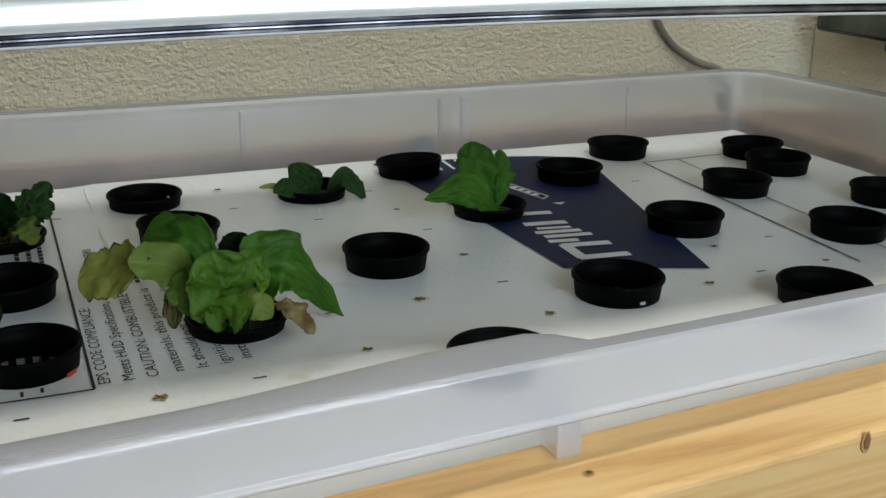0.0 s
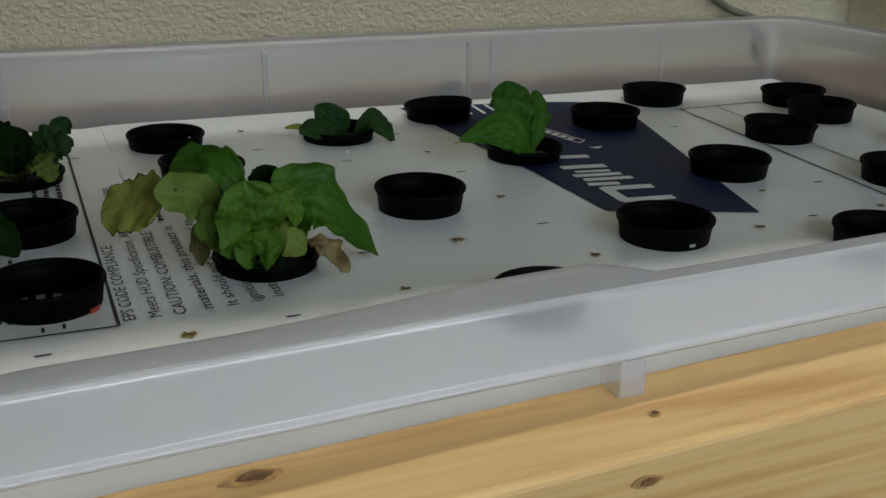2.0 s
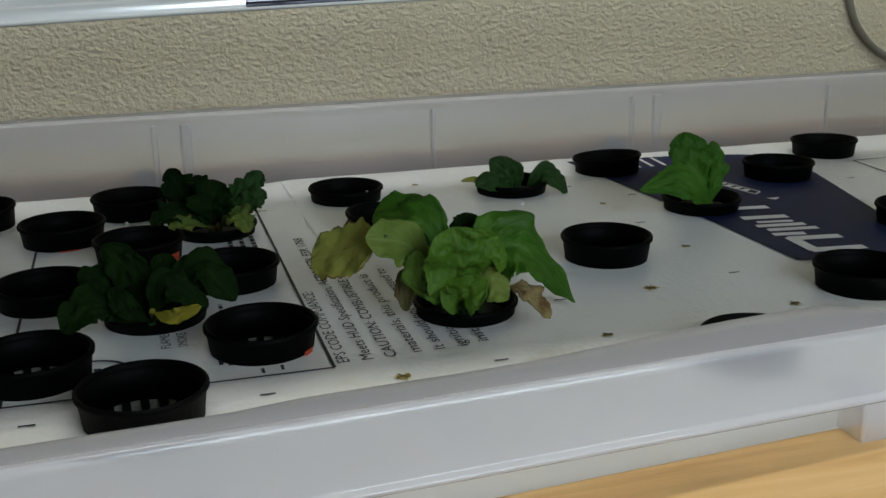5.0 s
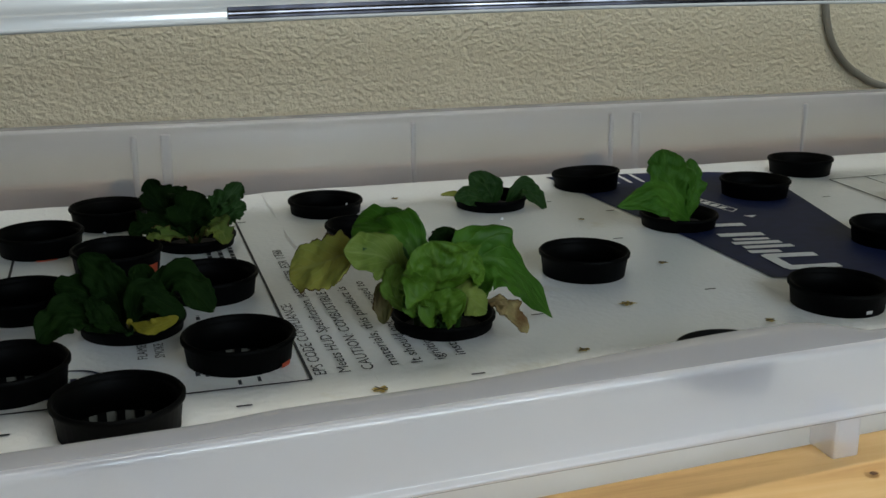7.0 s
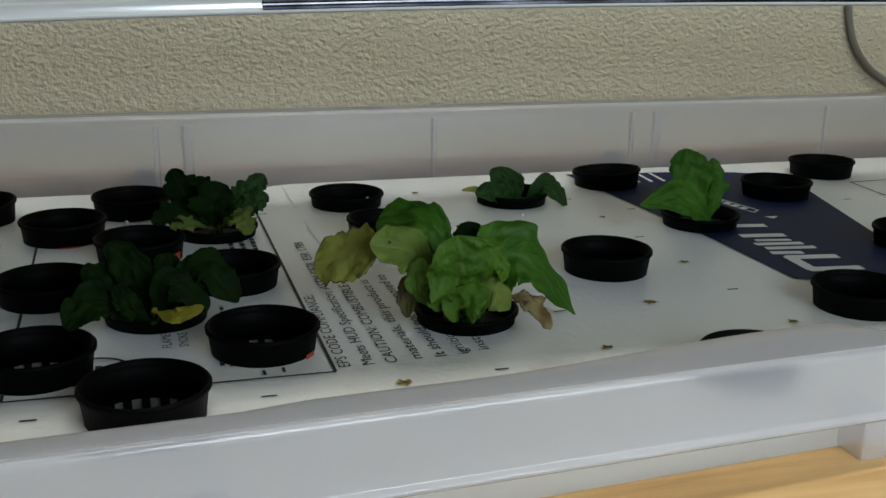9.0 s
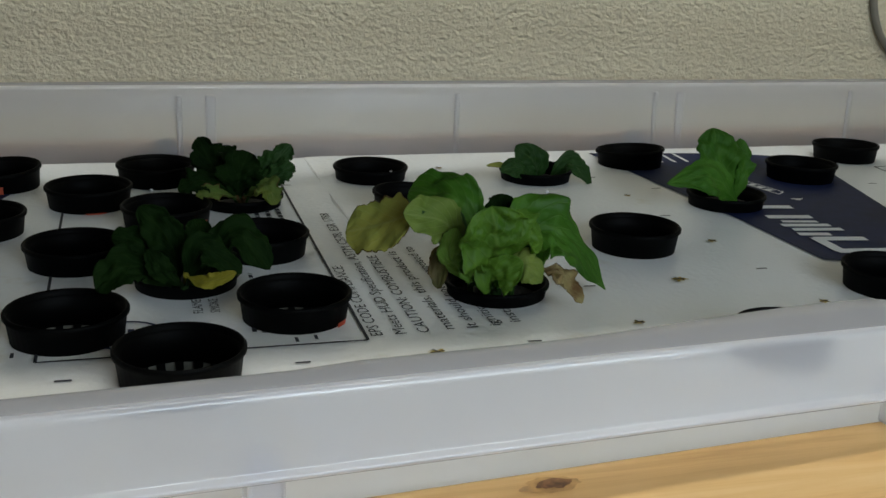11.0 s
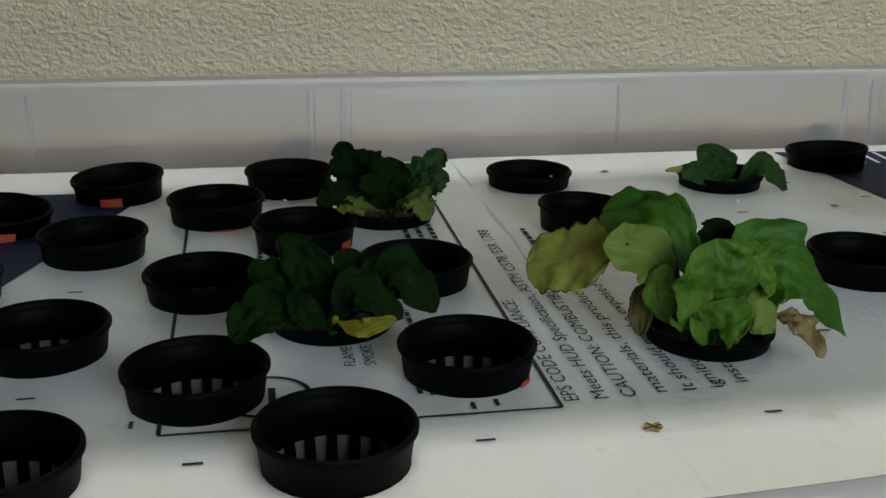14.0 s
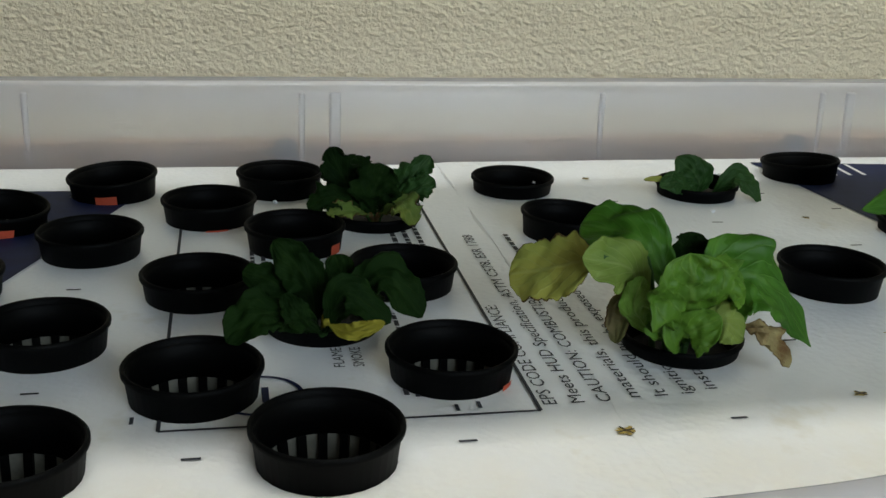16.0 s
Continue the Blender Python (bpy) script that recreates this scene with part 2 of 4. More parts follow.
def curve_points(ctrl, n=24):
    """A smooth line through the control points (Catmull-Rom)."""
    c = [Vector(p) for p in ctrl]
    c = [2 * c[0] - c[1]] + c + [2 * c[-1] - c[-2]]
    out = []
    for i in range(1, len(c) - 2):
        for k in range(n if i < len(c) - 3 else n + 1):
            t = k / n
            a, b, d, e = c[i - 1:i + 3]
            out.append(0.5 * (2 * b + (d - a) * t + (2 * a - 5 * b + 4 * d - e) * t * t + (3 * b - a - 3 * d + e) * t ** 3))
    return out


# ---------------------------------------------------------------- room
BACK_Y, RIGHT_X, LEFT_X, FRONT_Y, FLOOR_Z, CEIL_Z = 0.57, 0.92, -2.4, -1.40, -0.80, 1.65


def room():
    wall = tagged(part("wall_north", box(LEFT_X - 0.1, RIGHT_X + 0.1, BACK_Y, BACK_Y + 0.1, FLOOR_Z, CEIL_Z), WALL),
                  "cream stucco-textured plaster wall behind the tub", "wall", kind="structure")
    tagged(part("wall_east", box(RIGHT_X, RIGHT_X + 0.1, FRONT_Y, BACK_Y - 0.002, FLOOR_Z, CEIL_Z), WALL),
           "cream stucco-textured plaster wall beside the tub's end", "wall", kind="structure")
    tagged(part("wall_west", box(LEFT_X - 0.1, LEFT_X, FRONT_Y, BACK_Y - 0.002, FLOOR_Z, CEIL_Z), BOUNCE_DARK),
           "unseen dark brown wall, added to cut bounced light", "wall", kind="structure")
    wx, wz, hw, hh = WINDOW[0], WINDOW[2], WINDOW_W / 2 + 0.05, WINDOW_H / 2 + 0.05
    bm = bmesh.new()
    box(LEFT_X - 0.1, wx - hw, FRONT_Y - 0.1, FRONT_Y, FLOOR_Z, CEIL_Z, bm=bm)
    box(wx + hw, RIGHT_X + 0.1, FRONT_Y - 0.1, FRONT_Y, FLOOR_Z, CEIL_Z, bm=bm)
    box(wx - hw, wx + hw, FRONT_Y - 0.1, FRONT_Y, FLOOR_Z, wz - hh, bm=bm)
    box(wx - hw, wx + hw, FRONT_Y - 0.1, FRONT_Y, wz + hh, CEIL_Z, bm=bm)
    tagged(part("wall_south", bm, BOUNCE_DARK), "unseen dark brown wall with a window opening, added to cut bounced light", "wall", kind="structure")
    tagged(part("floor", box(LEFT_X - 0.1, RIGHT_X + 0.1, FRONT_Y - 0.1, BACK_Y + 0.1, FLOOR_Z - 0.1, FLOOR_Z), FLOOR),
           "dark carpeted floor", "floor", kind="structure")
    tagged(part("ceiling", box(LEFT_X - 0.1, RIGHT_X + 0.1, FRONT_Y - 0.1, BACK_Y + 0.1, CEIL_Z, CEIL_Z + 0.1), CEILING),
           "off-white painted ceiling", "ceiling", kind="structure")


room()

# ---------------------------------------------------------------- wooden stand
X0, X1 = -0.60, 0.77            # tub, end to end at the rim
WOOD_Z = -0.0130                 # top of the rails


SKEW = math.atan(0.045)


def stand():
    s = empty("wooden_stand", (0, 0, FLOOR_Z), "unfinished pine lumber frame that holds the clear tub", "stand")
    inv = Matrix.Translation((0, 0, -FLOOR_Z))

    def put(name, bm, mat, label=""):
        o = part(name, bm, mat, s, label)
        o.matrix_parent_inverse = inv
        return o

    m = Matrix.Translation((0.12, -0.1653, 0.0205)) @ Matrix.Rotation(SKEW, 4, "Z") @ Matrix.Rotation(radians(-1.0), 4, "Y")
    bm = box(X0 - 0.23, X1 - 0.10, -0.052, 0.0, -0.089, 0.0, 0.0032, 3)
    bm.transform(m)
    rail = put("front_rail", bm, PINE, "yellow pine board with brown knots")
    # knots and checks on the board: along, across, size along, size across, on the top or on the face
    for u, w, a, b, top in [(-0.115, -0.014, 0.012, 0.006, 1), (0.055, -0.036, 0.003, 0.0025, 1), (0.200, 0.002, 0.003, 0.006, 0), (0.035, -0.006, 0.007, 0.003, 0),
                            (-0.06, -0.009, 0.006, 0.0016, 0), (0.30, -0.020, 0.004, 0.002, 1), (-0.24, -0.02, 0.007, 0.004, 1)]:
        u, w, a, b = 0.85 * u, 0.85 * w, 0.85 * a, 0.85 * b
        halo = None
        for grow, mat, note, lift in ((1.0, KNOT_RING, "orange-brown knot", 0.0004), (0.62, KNOT, "dark brown heart", 0.0008)):
            kb = bmesh.new()
            ring = []
            for k in range(28):
                an = 2 * math.pi * k / 28
                q = grow * (1 + 0.30 * noise.noise((u * 40, k * 0.45 + 9 * grow, 3)) + 0.16 * noise.noise((u * 90, k * 1.3, 7)))
                c, s2 = a * q * math.cos(an) + (1 - grow) * 0.3 * a, b * q * math.sin(an)
                ring.append(kb.verts.new((u + c, w + s2, lift) if top else (u + c, -0.0522 - lift, w - 0.006 + s2)))
            kb.faces.new(ring)
            kb.transform(m)
            halo = part("knot" if halo is None else "knot_heart", kb, mat, rail if halo is None else halo, note)
    bm = box(X0 - 0.08, X1 + 0.14, 0.497, 0.535, WOOD_Z - 0.07, -0.008, 0.003)
    put("back_rail", bm, SHADED_PINE, "pine rail with its shade put into a darker brown")
    for n, x in (("end_rail", X0 - 0.075), ("end_rail", X1 - 0.01)):
        put(n, box(x, x + 0.038, -0.158, 0.495, WOOD_Z - 0.089, WOOD_Z - 0.002 if x < 0 else -0.010, 0.003), SHADED_PINE)
    put("deck", box(X0 - 0.03, X1 - 0.02, -0.16, 0.49, -0.15, -0.132, 0.002), PINE)
    for x in (X0 - 0.03, X1 - 0.06):
        for y in (-0.158, 0.45):
            put("leg", box(x, x + 0.038, y, y + 0.038, FLOOR_Z, -0.1505, 0.003), PINE_Z)
    return s


STAND = stand()

# ---------------------------------------------------------------- clear tub
RIM_F, RIM_B = 0.068, 0.052     # rim height in front and at the back


def rim_z(y):
    return RIM_F + (RIM_B - RIM_F) * (y + 0.187) / 0.674


def ease(t):
    t = min(max(t, 0.0), 1.0)
    return t * t * (3 - 2 * t)


def lip_back(x):
    """How far the front rim's inner lip draws back from its mean: wide in the middle, narrow beside it for the lid's latches."""
    wide = ease((x + 0.066) / 0.028) * ease((0.176 - x) / 0.012)
    return 0.002 - (0.003 + 0.011 * ease((x - 0.01) / 0.13)) * wide + 0.004 * ease((x - 0.165) / 0.02)


RIM_Y = -0.187


def rim_front(x):
    """The tub's front rim runs a little more askew than the wooden rail."""
    return RIM_Y + 0.064 * (x - 0.137)


def ring_loop(inset, lip=0.0, n=10, r=0.045):
    """Rounded rectangle of the tub, inset from its rim. lip: how much of the inner lip's draw applies."""
    xa, xb, yb = X0 + inset, X1 - inset, 0.487 - inset
    rr = max(r - inset * 0.5, 0.01)
    fy = lambda x: rim_front(x) + inset - lip * lip_back(x)
    pts = []

    def arc(cx, cy, a0):
        for k in range(n + 1):
            a = radians(a0 + 90 * k / n)
            pts.append((cx + rr * math.cos(a), cy + rr * math.sin(a)))

    arc(xb - rr, yb - rr, 0)
    for k in range(1, 40):
        x = xb - rr + (xa - xb + 2 * rr) * k / 40
        pts.append((x, yb + 0.0012 * math.sin(k * 0.55)))
    arc(xa + rr, yb - rr, 90)
    arc(xa + rr, fy(xa + rr) + rr, 180)
    for k in range(1, 120):
        x = xa + rr + (xb - xa - 2 * rr) * k / 120
        pts.append((x, fy(x)))
    arc(xb - rr, fy(xb - rr) + rr, 270)
    return pts


def tub():
    t = empty("storage_tub", (0, 0, -0.13), "long translucent milky plastic storage tub with ribbed sides", "tub")
    inv = Matrix.Translation((0, 0, 0.13))
    bm = bmesh.new()
    # inset, drop from the rim (or a height), lip factor
    prof = [(0.0034, 0.0322, None, 0), (0.0012, 0.0326, None, 0), (-0.0004, 0.0320, None, 0), (-0.0006, 0.0308, None, 0), (-0.0002, 0.0298, None, 0), (0.0016, 0.0292, None, 0), (0.0018, 0.0284, None, 0), (0.0016, 0.0040, None, 0), (0.0017, 0.0022, None, 0), (0.0022, 0.0010, None, 0),
            (0.0031, 0.0002, None, 0), (0.0048, 0.0, None, 0), (0.0150, 0.0002, None, 0.6), (0.0200, 0.0008, None, 1), (0.0225, 0.0022, None, 1), (0.0240, 0.0050, None, 1),
            (0.0255, 0.0150, None, 1), (0.0275, None, 0.022, 0.4), (0.031, None, -0.03, 0), (0.045, None, -0.122, 0), (0.048, None, -0.128, 0), (0.056, None, -0.131, 0)]
    rings = []
    for inset, drop, z, lip in prof:
        rings.append([bm.verts.new((x, y, z if drop is None else rim_z(y) - 0.86 * drop)) for x, y in ring_loop(inset, lip)])
    for a, b in zip(rings, rings[1:]):
        for i in range(len(a)):
            j = (i + 1) % len(a)
            f = bm.faces.new((a[i], b[i], b[j], a[j]))
            f.material_index = 1 if a in rings[15:] else 0
    bm.faces.new(rings[-1]).material_index = 1
    body = part("body", bm, TUB, t, smooth=True)
    body.data.materials.append(TUB_WALL)
    body.matrix_parent_inverse = inv
    # ribs: in pairs and single along the back wall, and on the front skirt
    for x, w in [(-0.270, 0.005), (-0.066, 0.005), (-0.040, 0.009), (0.178, 0.005), (0.374, 0.005), (0.400, 0.009), (0.588, 0.005)]:
        bm = box(x - w / 2, x + w / 2, 0.4568, 0.4610, -0.012, 0.0445, 0.0021, 4)
        o = part("rib", bm, TUB_WALL, t, smooth=True)
        o.matrix_parent_inverse = inv
    for x in (-0.33, -0.072, 0.1675, 0.40):
        y, w = rim_front(x), 0.0072
        bm = bmesh.new()
        box(x - w + 0.0015, x + w - 0.0015, y + 0.0060, y + 0.0215, 0.0206, 0.0395, 0.0014, bm=bm)
        o = part("rib", bm, TUB, t)
        o.matrix_parent_inverse = inv
    for x in (-0.078, 0.366):
        bm = lathe([(0.0005, 0.003), (0.007, 0.002), (0.0095, -0.001), (0.010, -0.05)], 20)
        bm.transform(Matrix.Translation((x, 0.4785, 0.0)))
        o = part("foot_stud", bm, STUD, t, "dark grey stud behind the wall", smooth=True)
        o.matrix_parent_inverse = inv
    return t


TUB_OB = tub()
tagged(part("water", box(X0 + 0.05, X1 - 0.05, -0.130, 0.435, -0.129, -0.042), WATER), "dark still water under the raft", "water", kind="structure")

# ---------------------------------------------------------------- pots: place, rim height, tilt
POTS = [
    # x, y, z rim, tilt about x, tilt about y
    (0.1985, 0.1260, 0.0152, 0, 0), (0.315, 0.026, 0.0140, 0, 0), (0.4350, 0.130, 0.0140, 0, 0), (0.424, 0.287, 0.0140, 0, 1),
    (0.513, 0.354, 0.0140, 0, 2), (0.301, 0.354, 0.0140, 0, 5), (0.0715, 0.331, 0.0105, 0, 0), (0.538, 0.205, 0.0140, 0, 2),
    (-0.0297, 0.0400, 0.0140, 0, 0), (-0.0340, 0.150, 0.0140, 0, 0), (-0.135, 0.276, 0.0145, 0, 0), (-0.1388, 0.0325, 0.0142, 0, 0),
    (-0.0895, -0.0275, 0.0156, 0, 0), (-0.0860, 0.2185, 0.0145, 0, 0), (-0.1987, 0.216, 0.0143, 0, 0), (-0.1977, 0.335, 0.0148, 0, -4),
    (-0.139, 0.1455, 0.0134, 0, 0), (-0.089, 0.337, 0.0148, 0, 0), (-0.2015, -0.0265, 0.0140, 0, 0), (-0.2045, 0.085, 0.0140, 0, 0),
    (-0.256, 0.270, 0.0140, 0, -5), (0.081, 0.231, 0.0140, 0, 3), (0.198, -0.053, 0.0140, 0, 0), (0.428, -0.029, 0.0130, 0, 0),
    (0.541, 0.075, 0.0140, 0, 0), (0.634, 0.136, 0.0140, 0, 0), (0.634, 0.310, 0.0140, 0, 2), (0.618, 0.2525, 0.0140, 0, 2),
    (-0.262, 0.157, 0.0140, 0, 0),
    (0.084, 0.058, 0.0080, 0, 0), (-0.034, 0.265, 0.0080, 0, 0), (-0.0803, 0.1001, 0.0080, 0, 0), (0.315, 0.216, 0.0100, 0, 0), (0.201, 0.313, 0.0090, 0, 0),
]
POT_R = 0.029


def net_pot():
    """A net cup: rolled rim, solid collar, slotted basket."""
    r = POT_R
    bm = lathe([(r - 0.0022, -0.003), (r - 0.0018, -0.0004), (r - 0.0008, 0.0), (r, -0.0010), (r - 0.0001, -0.0026), (r - 0.0014, -0.0036),
                (r - 0.0033, -0.0182), (r - 0.0044, -0.0182), (r - 0.0032, -0.004), (r - 0.0022, -0.003)], 44)
    return bm


def slat():
    """One upright bar of the basket, at angle 0."""
    r0, r1 = POT_R - 0.0042, POT_R - 0.009
    q = box(-0.0012, 0.0012, -0.0017, 0.0017, 0, 1)
    for v in q.verts:
        v.co = Vector((r0 + (r1 - r0) * v.co.z + v.co.x, v.co.y, -0.0180 - 0.036 * v.co.z))
    return q


def pot_base():
    r1 = POT_R - 0.009
    return lathe([(r1 + 0.001, -0.0515), (r1 + 0.001, -0.055), (0.0005, -0.055)], 28)


def pots():
    first = None
    for i, (x, y, z, tx, ty) in enumerate(POTS):
        m = pose(x, y, z, tx, ty, 25.7 * (i % 7))
        if first is None:
            first = empty("net_pot", (x, y, z), "empty black plastic net pot set in the foam raft", "net pot", "net pots in the raft")
            part("collar", net_pot(), BLACK, first, smooth=True)
            part("base", pot_base(), BLACK, first)
            bar = part("slat", slat(), BLACK, first)
            for k in range(1, 18):
                o = new("slat", bar.data)
                o.parent = first
                o.rotation_euler = (0, 0, 2 * math.pi * k / 18)
            first.matrix_basis = m
            yield first
        else:
            yield copy_thing(first, m)


POT_OBS = list(pots())
for o in POT_OBS[29:]:
    o["label"] = "black plastic net pot with a plant growing in it"

# ---------------------------------------------------------------- foam raft
FX0, FX1, FY1, FT = -0.53, 0.69, 0.410, 0.05


def raft_front(x):
    """The raft's front edge lies close along the tub's wall."""
    return rim_front(x) + 0.040


def raft():
    bm = bmesh.new()
    loops = []
    # outline, slightly uneven
    out = []
    n = 60
    for i in range(n):
        out.append((FX0 + (FX1 - FX0) * i / n, raft_front(FX0 + (FX1 - FX0) * i / n)))
    for i in range(20):
        out.append((FX1, raft_front(FX1) + (FY1 - raft_front(FX1)) * i / 20))
    for i in range(n):
        x = FX1 - (FX1 - FX0) * i / n
        out.append((x, FY1 - (0.006 if x < 0.022 else 0.0)))
    for i in range(20):
        out.append((FX0, FY1 - 0.006 - (FY1 - 0.006 - raft_front(FX0)) * i / 20))
    loops.append([(x + 0.0012 * noise.noise((x * 30, y * 30, 1)), y + 0.0012 * noise.noise((x * 30, y * 30, 5))) for x, y in out])
    for i, p in enumerate(POTS):
        r = POT_R - 0.0027
        loops.append([(p[0] + r * math.cos(2 * math.pi * k / 28) * (1 + 0.02 * noise.noise((i, k * 0.4, 2))),
                       p[1] + r * math.sin(2 * math.pi * k / 28)) for k in range(28)])
    edges, tops = [], []
    for lp in loops:
        vs = [bm.verts.new((x, y, 0)) for x, y in lp]
        tops.append(vs)
        edges += [bm.edges.new((vs[i], vs[(i + 1) % len(vs)])) for i in range(len(vs))]
    bmesh.ops.triangle_fill(bm, use_beauty=True, use_dissolve=False, edges=edges)
    for f in bm.faces:
        if f.normal.z < 0:
            f.normal_flip()
    for vs in tops:
        low = [bm.verts.new((v.co.x, v.co.y, -FT)) for v in vs]
        for i in range(len(vs)):
            j = (i + 1) % len(vs)
            f = bm.faces.new((vs[i], vs[j], low[j], low[i]))
            f.material_index = 0 if vs is tops[0] else 1
    ob = part("foam_raft", bm, FOAM)
    ob.data.materials.append(SHADED_FOAM)
    return tagged(ob, "white polystyrene foam raft with printed markings and pot holes", "foam raft")


RAFT = raft()

# ---------------------------------------------------------------- print on the raft
PRINT_Z = 0.0006


def cut_holes(bm):
    """Takes out of a flat print whatever lies over the pots' holes."""
    if not bm.verts:
        return
    xs, ys = [v.co.x for v in bm.verts], [v.co.y for v in bm.verts]
    r = POT_R - 0.0030
    for p in POTS:
        if not (min(xs) - r < p[0] < max(xs) + r and min(ys) - r < p[1] < max(ys) + r):
            continue
        for k in range(12):
            a = 2 * math.pi * k / 12
            n = Vector((math.cos(a), math.sin(a), 0))
            near = [f for f in bm.faces if (f.calc_center_median().xy - Vector(p[:2])).length < 0.5]
            geom = list({e for f in near for e in f.edges}) + list({v for f in near for v in f.verts}) + near
            bmesh.ops.bisect_plane(bm, geom=geom, plane_co=Vector((p[0], p[1], 0)) + n * r, plane_no=n)
        inside = [f for f in bm.faces if (f.calc_center_median().xy - Vector(p[:2])).length < r]
        bmesh.ops.delete(bm, geom=inside, context="FACES")


def decal(name, polys, mat, parent=None, z=PRINT_Z):
    bm = bmesh.new()
    for poly in polys:
        bm.faces.new([bm.verts.new((x, y, z)) for x, y in poly])
    for f in bm.faces:
        f.normal_update()
        if f.normal.z < 0:
            f.normal_flip()
    if name != "scratch":
        cut_holes(bm)
    if name != "printed_frame":
        return part(name, bm, mat, parent)
    # a ruled line broken by a pot becomes one part for each stretch
    left = set(bm.faces)
    while left:
        todo, isle = [left.pop()], []
        while todo:
            f = todo.pop()
            isle.append(f)
            for e in f.edges:
                for g in e.link_faces:
                    if g in left:
                        left.discard(g)
                        todo.append(g)
        one = bmesh.new()
        for f in isle:
            one.faces.new([one.verts.new(v.co) for v in f.verts])
        bmesh.ops.remove_doubles(one, verts=one.verts[:], dist=1e-6)
        last = part(name, one, mat, parent)
    bm.free()
    return last


def stroke(x0, y0, x1, y1, w):
    d = Vector((x1 - x0, y1 - y0)).normalized()
    s = Vector((-d.y, d.x)) * w / 2
    return [(x0 + s.x, y0 + s.y), (x0 - s.x, y0 - s.y), (x1 - s.x, y1 - s.y), (x1 + s.x, y1 + s.y)]


def lettering(text, x, y, size, length, z=PRINT_Z):
    """Printed words that run away from the front edge, as a mesh fitted to a length."""
    cu = bpy.data.curves.new("text", "FONT")
    cu.body, cu.size = text, size
    cu.resolution_u = 2
    tmp = bpy.data.objects.new("text", cu)
    scene.collection.objects.link(tmp)
    dg = bpy.context.evaluated_depsgraph_get()
    me = bpy.data.meshes.new_from_object(tmp.evaluated_get(dg))
    wide = max(v.co.x for v in me.vertices)
    for v in me.vertices:
        v.co = Vector((x - v.co.y, y + v.co.x * length / wide, z))
    bpy.data.objects.remove(tmp)
    bpy.data.curves.remove(cu)
    bm = bmesh.new()
    bm.from_mesh(me)
    cut_holes(bm)
    bm.to_mesh(me)
    bm.free()
    me.materials.clear()
    me.materials.append(INK)
    o = new("printed_text", me)
    o.parent = RAFT
    return o


